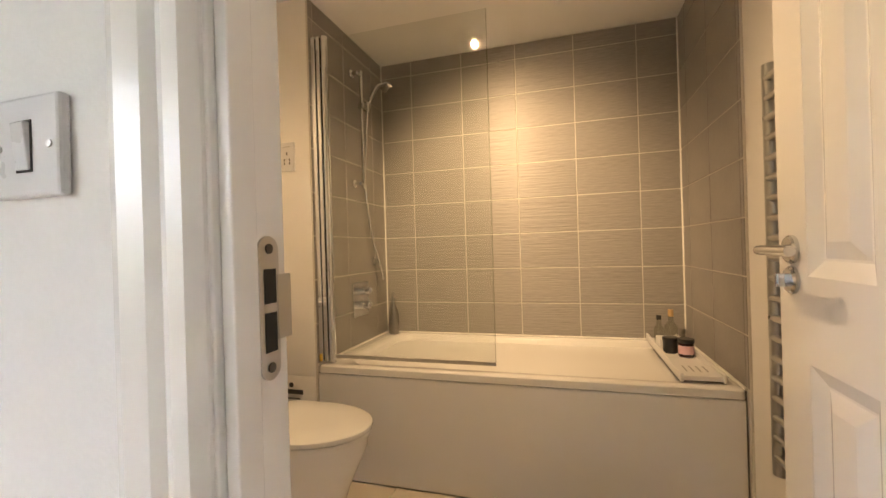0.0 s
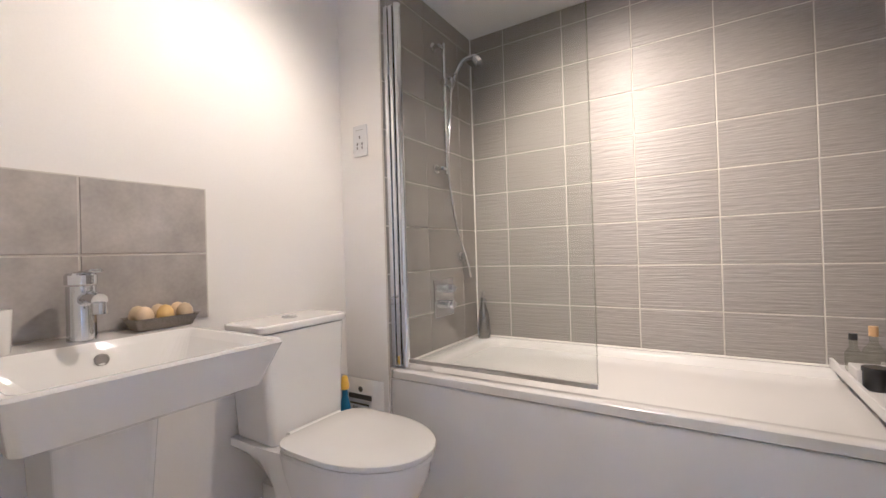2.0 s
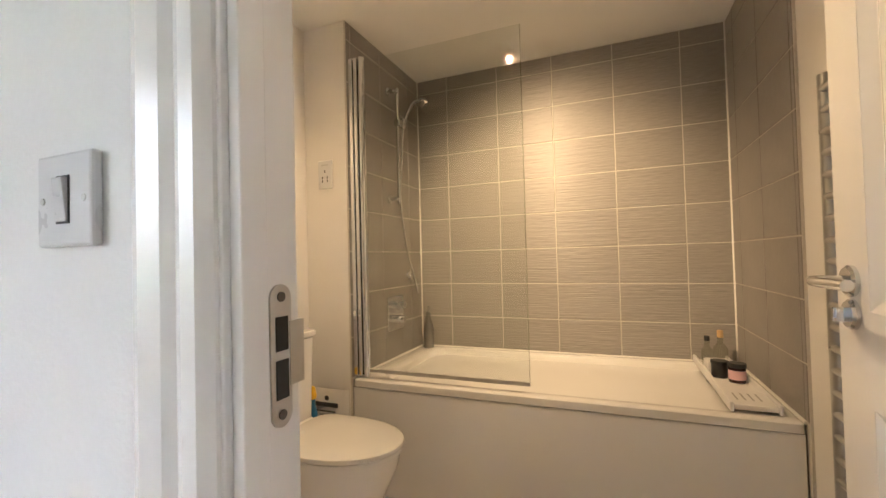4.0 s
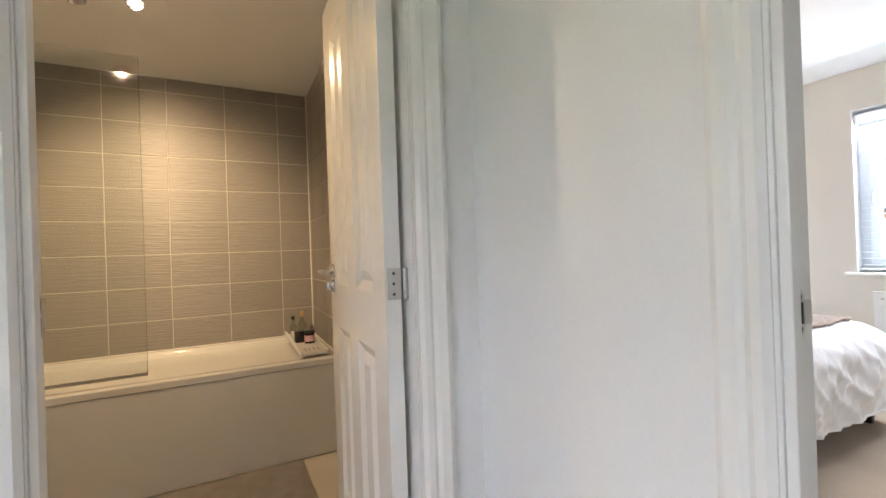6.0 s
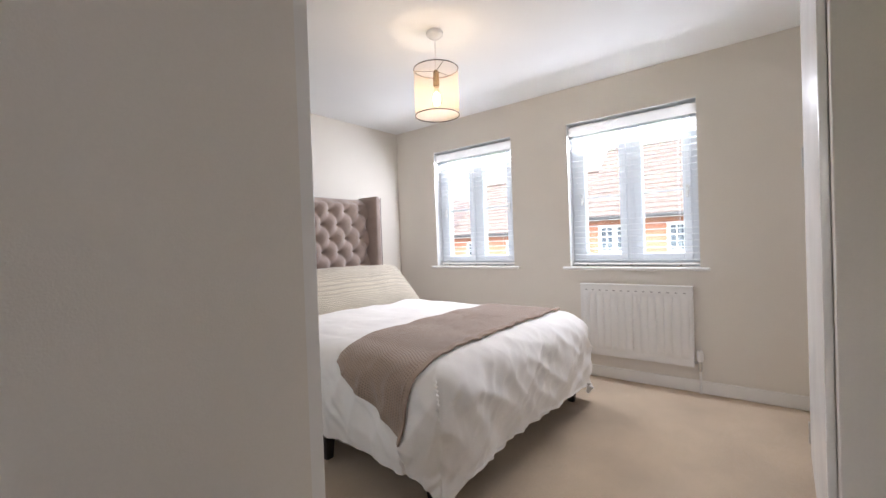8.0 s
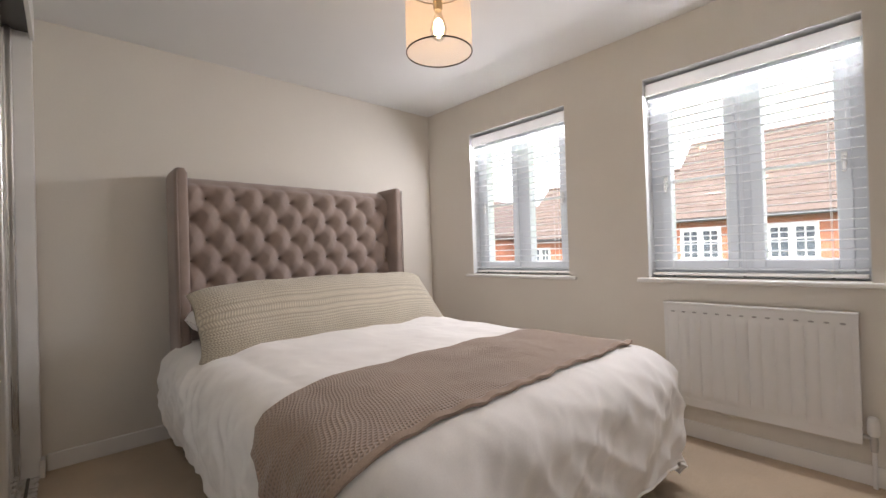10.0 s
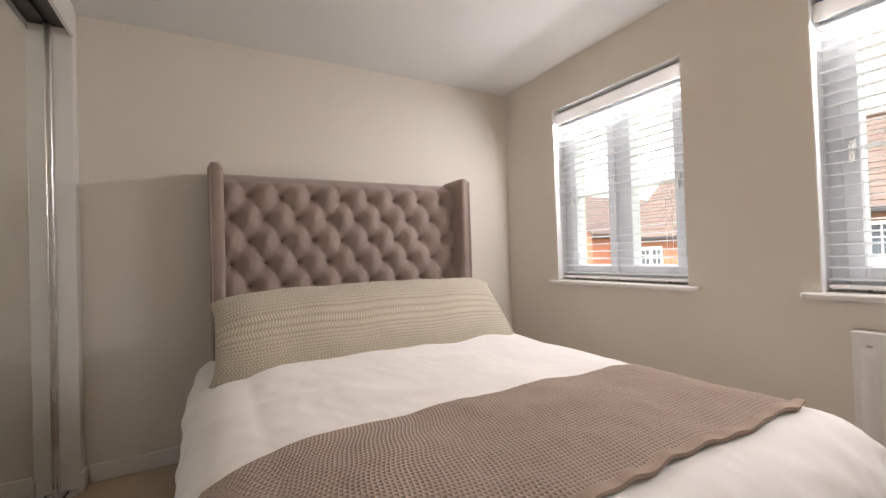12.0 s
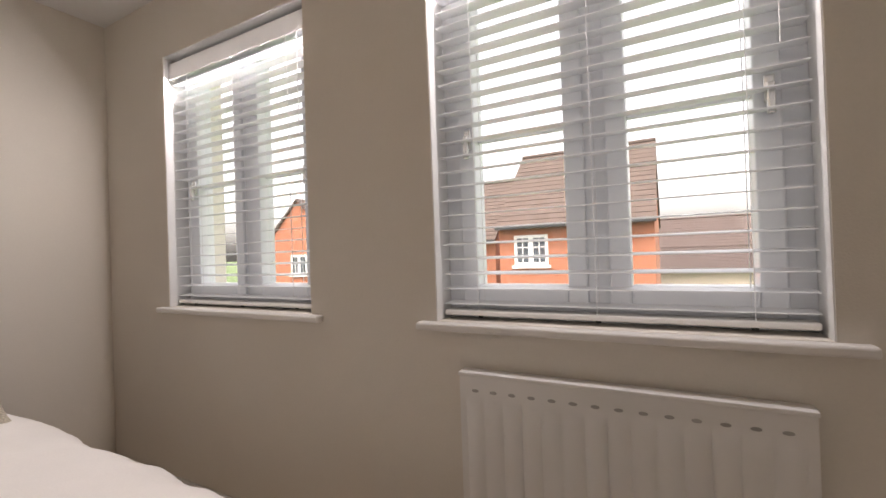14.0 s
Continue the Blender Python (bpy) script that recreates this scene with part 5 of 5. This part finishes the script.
# long cushion leaning on the headboard
def cushion(u, v):
    """A soft flat bag: u round the section, v along."""
    t = 2 * v - 1
    L = 0.70
    end = max(0.0, 1 - abs(t) ** 4.5)
    ang = 2 * math.pi * u
    hh, tt = 0.237 * (1 - 0.16 * max(0.0, (abs(t) - 0.8) / 0.2) ** 2.5), 0.100 * (0.05 + 0.95 * end ** 0.5)
    c, s = math.cos(ang), math.sin(ang)
    y = hh * math.copysign(abs(c) ** 0.62, c)
    zt = tt * math.copysign(abs(s) ** 0.9, s)
    zt += 0.008 * fuzz(t * 4, ang, 2) * end
    x = L * t + 0.025 * math.copysign(1, t) * (abs(c) ** 3) * (abs(t) ** 8)
    y += 0.010 * fuzz(t * 3, 5.5) - 0.012 * (1 - t * t) * (1 if c < 0 else -0.2)
    return Vector((x, zt, y))


cu_bm = sheet(cushion, 56, 90, 0.0, (1.125, 1.4))
bmesh.ops.remove_doubles(cu_bm, verts=cu_bm.verts[:], dist=0.0004)
place(cu_bm, pose(2.915, 1.967, 0.707, -45, 0, -1.0))
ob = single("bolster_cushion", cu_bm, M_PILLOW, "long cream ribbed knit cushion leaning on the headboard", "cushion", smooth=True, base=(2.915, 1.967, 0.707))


def pillow(u, v, cx, cy, cz):
    a, b = 2 * u - 1, 2 * v - 1
    top = (max(0.0, 1 - abs(a) ** 4) * max(0.0, 1 - abs(b) ** 4)) ** 0.5
    return Vector((cx + 0.34 * a * (1 - 0.04 * (1 - b * b)), cy + 0.22 * b * (1 - 0.05 * (1 - a * a)), cz + 0.085 * top + 0.006 * fuzz(a * 4, b * 4, cx)))


for cx in (2.56, 3.30):
    def both(u, v, cx=cx):
        return pillow(2 * u if u < 0.5 else 2 - 2 * u, v, cx, 2.20, 0.70) if u < 0.5 else pillow(2 - 2 * u, v, cx, 2.20, 0.70) * 1.0 - Vector((0, 0, 2 * (pillow(2 - 2 * u, v, cx, 2.20, 0.70).z - 0.70)))
    pm = sheet(both, 56, 28)
    bmesh.ops.remove_doubles(pm, verts=pm.verts[:], dist=0.0004)
    single("pillow", pm, M_DUVET, "plump white cotton pillow lying behind the long cushion", "pillow", "pillows on the bed", smooth=True)

# ---- wardrobe with mirrored sliding doors ----
wd = thing("wardrobe", (1.58, 1.55, 0), "built-in wardrobe with mirrored sliding doors", "wardrobe")
part("floor_track", box((1.555, 1.655, NY + 0.075, 2.555, 0.001, 0.016), bevel=0.003), M_ALU, wd, "aluminium floor track")
for x in (1.580, 1.618):
    part("track_groove", box((x - 0.006, x + 0.006, NY + 0.08, 2.55, 0.0162, 0.0168)), M_DARKTRACK, wd)
part("head_track", box((1.555, 1.655, NY + 0.075, 2.555, 2.135, 2.175)), M_DARKTRACK, wd, "dark head track")
part("fascia", box((1.655, 1.672, NY + 0.07, 2.555, 2.10, CEIL - 0.002), bevel=0.003), M_SKIRT, wd, "white fascia board")
part("end_post", box((1.555, 1.662, 2.556, BEDY - 0.002, 0, CEIL - 0.002), bevel=0.003), M_SKIRT, wd, "white end post")
part("end_post", box((NX - 0.05, 1.655, NY + 0.002, NY + 0.07, 0, CEIL - 0.002), bevel=0.003), M_SKIRT, wd, "white end post")
part("post_skirting", box((1.655, 1.676, 2.545, BEDY - 0.018, 0, 0.085), bevel=0.003), M_SKIRT, wd)
part("back_board", box((EXB + 0.005, EXB + 0.015, NY + 0.07, 2.62, 0.0, 2.13)), M_WALL, wd)
for y0, y1, x in ((NY + 0.075, 1.535, 1.618), (1.44, 2.552, 1.580)):
    dr = part("sliding_door", box((x - 0.012, x - 0.004, y0 + 0.03, y1 - 0.03, 0.03, 2.125)), M_WALL, wd, "sliding door")
    part("mirror", box((x - 0.003, x + 0.001, y0 + 0.028, y1 - 0.028, 0.045, 2.115)), M_MIRROR, dr, "tall mirror")
    for a, b in ((y0, y0 + 0.032), (y1 - 0.032, y1)):
        part("stile", box((x - 0.014, x + 0.014, a, b, 0.018, 2.134), bevel=0.006, seg=3), M_ALU, dr, "brushed aluminium stile")
    part("bottom_rail", box((x - 0.012, x + 0.010, y0 + 0.032, y1 - 0.032, 0.018, 0.05), bevel=0.003), M_ALU, dr)

# ---- pendant lamp ----
pn = thing("pendant_lamp", (PEND[0], PEND[1], CEIL), "drum pendant lamp with a sheer shade and lit bulb", "pendant lamp")
px, py = PEND
part("ceiling_rose", turned([(0.046, CEIL - 0.002), (0.046, CEIL - 0.020), (0.030, CEIL - 0.034), (0.012, CEIL - 0.042)], (px, py, 0), "Z", 24), M_CERAMIC, pn, "", True)
part("flex", tube([(px, py, 2.0), (px, py, CEIL - 0.04)], 0.0035, 8), M_CORD, pn, "", True)
part("lamp_holder", turned([(0.010, 2.03), (0.016, 2.02), (0.018, 1.945), (0.014, 1.935)], (px, py, 0), "Z", 18), M_WIRE, pn, "black lamp holder", True)
part("bulb", turned([(0.013, 1.936), (0.014, 1.92), (0.028, 1.885), (0.032, 1.86), (0.026, 1.835), (0.010, 1.822)], (px, py, 0), "Z", 20), M_BOTTLE, pn, "clear filament bulb", True).visible_shadow = False
part("filament", turned([(0.004, 1.905), (0.014, 1.895), (0.020, 1.87), (0.018, 1.85), (0.006, 1.835)], (px, py, 0), "Z", 16), M_BULB, pn, "glowing filament", True)
SR, SZ0, SZ1 = 0.124, 1.775, 2.035
shd = part("shade", sheet(lambda u, v: Vector((px + SR * math.cos(2 * math.pi * u), py + SR * math.sin(2 * math.pi * u), SZ0 + (SZ1 - SZ0) * v)), 64, 4), M_SHADE, pn, "sheer cream drum shade", True)
for z in (SZ0, SZ1):
    part("wire_ring", tube([(px + SR * math.cos(k * math.pi / 24), py + SR * math.sin(k * math.pi / 24), z) for k in range(49)], 0.0028, 6), M_WIRE, pn, "black wire ring", True)
for k in range(3):
    a = k * 2.094
    part("spoke", tube([(px + 0.015 * math.cos(a), py + 0.015 * math.sin(a), SZ1 - 0.01), (px + SR * math.cos(a), py + SR * math.sin(a), SZ1)], 0.002, 6), M_WIRE, pn)

# ---- cupboard beside the bedroom door, basket by the wardrobe ----
cp = thing("cupboard", (2.85, -0.88, 0), "white built-in cupboard with a hinged door", "cupboard")
part("carcass", box((2.36, 3.37, SY + 0.002, -0.672, 0, CEIL - 0.004), bevel=0.003), M_WALL, cp)
cd = part("cupboard_door", box((2.42, 3.31, -0.671, -0.651, 0.10, 2.0), bevel=0.003), M_GLOSS, cp)
for z in (0.20, 1.36):
    part("hinge", box((3.312, 3.330, -0.668, -0.645, z - 0.045, z + 0.045), bevel=0.002), M_STEEL, cd, "steel hinge")

bk = thing("laundry_basket", (1.40, 0.20, 0), "woven basket with a cream blanket piled in it", "basket")
part("basket", loft([[Vector((1.40 + r * math.cos(k * 0.19635), 0.20 + r * math.sin(k * 0.19635), z)) for k in range(32)] for r, z in ((0.13, 0.001), (0.155, 0.12), (0.165, 0.30), (0.158, 0.30), (0.14, 0.22))]), M_BASKET, bk, "", True)


def heap(u, v):
    a = 2 * math.pi * u
    r = 0.152 * math.sin(v * math.pi / 2) * (1 + 0.10 * math.sin(a * 3 + 1) * v)
    z = 0.27 + 0.17 * math.cos(v * math.pi / 2) ** 0.8 + 0.035 * math.sin(a * 4 + v * 6) * math.sin(v * math.pi) + 0.03 * fuzz(math.cos(a) * 2, math.sin(a) * 2, v * 3)
    return Vector((1.40 + r * math.cos(a), 0.20 + r * math.sin(a), z))


blk = sheet(heap, 64, 30)
bmesh.ops.remove_doubles(blk, verts=blk.verts[:], dist=0.0005)
single("blanket", blk, M_FABRIC, "rumpled cream cotton blanket piled in the basket", "blanket", smooth=True)

# ---- outside ----
GZ = -2.75
bm = bmesh.new()
gv = [bm.verts.new(p) for p in ((-900, -900, GZ), (900, -900, GZ), (900, 900, GZ), (-900, 900, GZ))]
bm.faces.new(gv)
single("ground", bm, M_GRASS, "wide mown grass around the houses", "ground", kind="structure", base=(0, 0, GZ))
single("wall_ground_storey", box((-1.5, WX + 0.28, -2.2, 2.9, GZ, -0.121)), M_BRICK, "brick ground storey under the rooms", "wall", kind="structure")
single("road", box((10.5, 15.5, -120, 120, GZ, GZ + 0.02)), M_ROAD, "worn grey asphalt street", "road", kind="structure")


def gable_house(name, x, y0, y1, depth, eaves, ridge, wall_mat, roof_mat, wins, label, gable_front=False):
    """A two-storey house, its front at x facing the bedroom; wins are (y centre, z centre, half width, half height)."""
    h = thing(name, (x + depth / 2, (y0 + y1) / 2, GZ), label, "house")
    xm = x + depth / 2
    if gable_front:
        ym = (y0 + y1) / 2
        prof = [(y0, GZ), (y1, GZ), (y1, eaves), (ym, ridge), (y0, eaves)]
        part("wall", loft([[Vector((xx, yy, zz)) for yy, zz in prof] for xx in (x, x + depth)]), wall_mat, h)
        for s, yy in ((1, y0), (-1, y1)):
            o = 0.18
            t = [Vector((x - 0.12, yy - s * o, eaves - o * (ridge - eaves) / (ym - y0))), Vector((x - 0.12, ym, ridge)), Vector((x - 0.12, ym, ridge + 0.14)), Vector((x - 0.12, yy - s * o, eaves + 0.10))]
            part("roof", loft([t, [p + Vector((depth + 0.24, 0, 0)) for p in t]]), roof_mat, h)
    else:
        prof = [(x, GZ), (x + depth, GZ), (x + depth, eaves), (xm, ridge), (x, eaves)]
        part("wall", loft([[Vector((xx, yy, zz)) for xx, zz in prof] for yy in (y0, y1)]), wall_mat, h)
        o = 0.25
        sl = (ridge - eaves) / (depth / 2)
        for s, xx in ((1, x), (-1, x + depth)):
            t = [Vector((xx - s * o, y0 - 0.08, eaves - o * sl)), Vector((xm, y0 - 0.08, ridge)), Vector((xm, y0 - 0.08, ridge + 0.10)), Vector((xx - s * o, y0 - 0.08, eaves - o * sl + 0.10))]
            rf = part("roof", loft([t, [p + Vector((0, y1 - y0 + 0.16, 0)) for p in t]]), roof_mat, h)
            if s == 1:
                nrow = 16
                bmr = bmesh.new()
                for k in range(nrow):
                    f0, f1 = k / nrow, (k + 1) / nrow
                    a = Vector((xx - o, y0 - 0.09, eaves - o * sl + 0.10)).lerp(Vector((xm, y0 - 0.09, ridge + 0.10)), f0)
                    b = Vector((xx - o, y0 - 0.09, eaves - o * sl + 0.10)).lerp(Vector((xm, y0 - 0.09, ridge + 0.10)), f1)
                    dn = Vector((-sl, 0, 1)).normalized() * 0.022
                    q = [a, a + dn, b + dn * 0.15, b]
                    q2 = [p + Vector((0, y1 - y0 + 0.18, 0)) for p in q]
                    vs = [bmr.verts.new(p) for p in q + q2]
                    for f in ((0, 1, 2, 3), (7, 6, 5, 4), (0, 4, 5, 1), (1, 5, 6, 2), (2, 6, 7, 3)):
                        bmr.faces.new([vs[i] for i in f])
                tagged(part("tile_courses", bmr, roof_mat, rf), kind="stuff")
        part("gutter", box((x - o - 0.12, x - o, y0 - 0.08, y1 + 0.08, eaves - o * sl - 0.04, eaves - o * sl + 0.08), bevel=0.02), M_GUTTER, h, "black gutter")
        part("ridge_tiles", tube([(xm, y0 - 0.08, ridge + 0.1), (xm, y1 + 0.08, ridge + 0.1)], 0.12, 8), roof_mat, h)
    for yc, zc, hw, hh in wins:
        w = part("window", box((x - 0.03, x + 0.02, yc - hw, yc - hw + 0.12, zc - hh, zc + hh), (x - 0.03, x + 0.02, yc + hw - 0.12, yc + hw, zc - hh, zc + hh), (x - 0.03, x + 0.02, yc - hw + 0.12, yc + hw - 0.12, zc + hh - 0.12, zc + hh),
                 (x - 0.03, x + 0.02, yc - hw + 0.12, yc + hw - 0.12, zc - hh, zc - hh + 0.12), (x - 0.03, x + 0.02, yc - 0.10, yc + 0.10, zc - hh + 0.12, zc + hh - 0.12)), M_OUTWHITE, h, "white casement window")
        part("window_sill", box((x - 0.10, x + 0.01, yc - hw - 0.1, yc + hw + 0.1, zc - hh - 0.12, zc - hh)), M_OUTWHITE, w)
        for s in (-1, 1):
            part("pane", box((x - 0.005, x + 0.001, yc + (0.1 if s > 0 else -hw + 0.12), yc + (hw - 0.12 if s > 0 else -0.1), zc - hh + 0.12, zc + hh - 0.12)), M_PANEDARK, w)
            ym = yc + s * (hw - 0.01) / 2
            part("glazing_bar", box((x - 0.02, x - 0.004, ym - 0.02, ym + 0.02, zc - hh + 0.12, zc + hh - 0.12), (x - 0.02, x - 0.004, yc + (0.1 if s > 0 else -hw + 0.12), yc + (hw - 0.12 if s > 0 else -0.1), zc + 0.1, zc + 0.14)), M_OUTWHITE, w)
    return h


gable_house("brick_house", 20, 0.55, 6.45, 8.0, 2.15, 5.6, M_BRICK, M_ROOF, ((5.10, 1.02, 0.70, 0.62), (2.35, 1.02, 0.70, 0.62)), "orange brick house with a brown tiled gable roof")
gable_house("brick_terrace", 24, 8.2, 17.0, 8.0, 1.75, 5.2, M_BRICK, M_ROOF, ((15.2, 0.5, 0.7, 0.62), (12.2, 0.5, 0.7, 0.62), (9.6, 0.5, 0.7, 0.62)), "orange brick terrace house with a brown tiled roof")
gable_house("gabled_house", 22, 17.6, 23.4, 9.0, 1.9, 4.6, M_BRICK, M_ROOFDARK, ((20.5, 0.6, 0.7, 0.62),), "brick house with its gable to the street", True)
gable_house("far_house", 42, -9.5, 2.2, 9.0, -0.2, 3.25, M_BRICK, M_ROOFDARK, (), "distant brick house with a dark tiled roof")
gable_house("garage", 31, -5.0, 1.2, 6.0, -0.35, 0.75, M_RENDERED, M_ROOFDARK, (), "low garage with a dark tiled roof")


# ---- pieces of the walls and floors ----
def tile_mesh(name, w, h, t, material, axis):
    b = 0.0016
    bm = bmesh.new()
    rows = []
    for ins, d in ((0, 0.0), (0, t - b), (b, t)):
        rows.append([bm.verts.new((u, v, d)) for u, v in ((ins, ins), (w - ins, ins), (w - ins, h - ins), (ins, h - ins))])
    for r0, r1 in zip(rows, rows[1:]):
        for i in range(4):
            bm.faces.new((r0[i], r0[(i + 1) % 4], r1[(i + 1) % 4], r1[i]))
    bm.faces.new(rows[-1])
    # axis: the way the face looks
    m = {"-y": Matrix(((1, 0, 0, 0), (0, 0, -1, 0), (0, 1, 0, 0), (0, 0, 0, 1))), "+x": Matrix(((0, 0, 1, 0), (1, 0, 0, 0), (0, 1, 0, 0), (0, 0, 0, 1))),
         "-x": Matrix(((0, 0, -1, 0), (1, 0, 0, 0), (0, 1, 0, 0), (0, 0, 0, 1))), "+z": Matrix.Identity(4)}[axis]
    bmesh.ops.transform(bm, matrix=m, verts=bm.verts[:])
    bmesh.ops.recalc_face_normals(bm, faces=bm.faces[:])
    me = bpy.data.meshes.new(name)
    bm.to_mesh(me)
    bm.free()
    me.materials.append(material)
    return me


def tile_field(parent, us, vs, place_at, axis, material, t=0.009, gap=0.005, name="tile"):
    cache = {}
    po = ORIGIN[parent.name]
    for u0, u1 in zip(us, us[1:]):
        for v0, v1 in zip(vs, vs[1:]):
            w, h = u1 - u0 - gap, v1 - v0 - gap
            if w < 0.01 or h < 0.01:
                continue
            key = (round(w, 4), round(h, 4))
            if key not in cache:
                cache[key] = tile_mesh(name, w, h, t, material, axis)
            ob = new(name, cache[key])
            ob.parent = parent
            ob.location = Vector(place_at(u0 + gap / 2, v0 + gap / 2)) - po


zs = [0.512 + 0.2053 * k for k in range(9)] + [CEIL - 0.002]
zs = [RIM + 0.004] + [z for z in zs if RIM + 0.02 < z < CEIL - 0.03] + [CEIL - 0.001]
tile_field(bpy.data.objects["wall_bathroom_back"], [BX0 - 0.006] + [-0.664 + 0.328 * k for k in range(5)] + [BX1 + 0.006], zs, lambda u, v: (u, BY1 + 0.0025, v), "-y", M_WALLTILE, 0.003)
gw = single("wall_tiled_west", box((BX0 - 0.01, BX0 - 0.0025, RY + 0.002, BY1 + 0.01, 0, CEIL)), M_GROUT, "pale grouted tub end wall", "wall", **struct)
ge = single("wall_tiled_east", box((BX1 + 0.0025, BX1 + 0.01, 1.785, BY1 + 0.01, 0, CEIL)), M_GROUT, "pale grouted far tub end wall", "wall", **struct)
tile_field(gw, [RY + 0.002, 1.80 + 0.04, 2.118, 2.446, BY1 - 0.002], zs, lambda u, v: (BX0 - 0.0025, u, v), "+x", M_SIDETILE, 0.003)
tile_field(ge, [1.788, 1.815, 2.143, 2.471, BY1 - 0.002], zs, lambda u, v: (BX1 + 0.0025, u, v), "-x", M_SIDETILE, 0.003)
gs = single("splashback", box((LX, LX + 0.003, 0.522, 1.184, 0.8195, 1.240)), M_GROUT, "grey stone-look tile splashback above the basin", "splashback", **struct)
tile_field(gs, [0.524, 0.853, 1.182], [0.821, 1.030, 1.239], lambda u, v: (LX + 0.003, u, v), "+x", M_SPLASH, 0.003)
fb = bpy.data.objects["floor_bathroom"]
tile_field(fb, [-1.12, -0.936, -0.490, -0.044, 0.402, 0.848], [HYB - 0.03, 0.915, 1.361, 1.807], lambda u, v: (u, v, -0.006), "+z", M_FLOORTILE, 0.006)
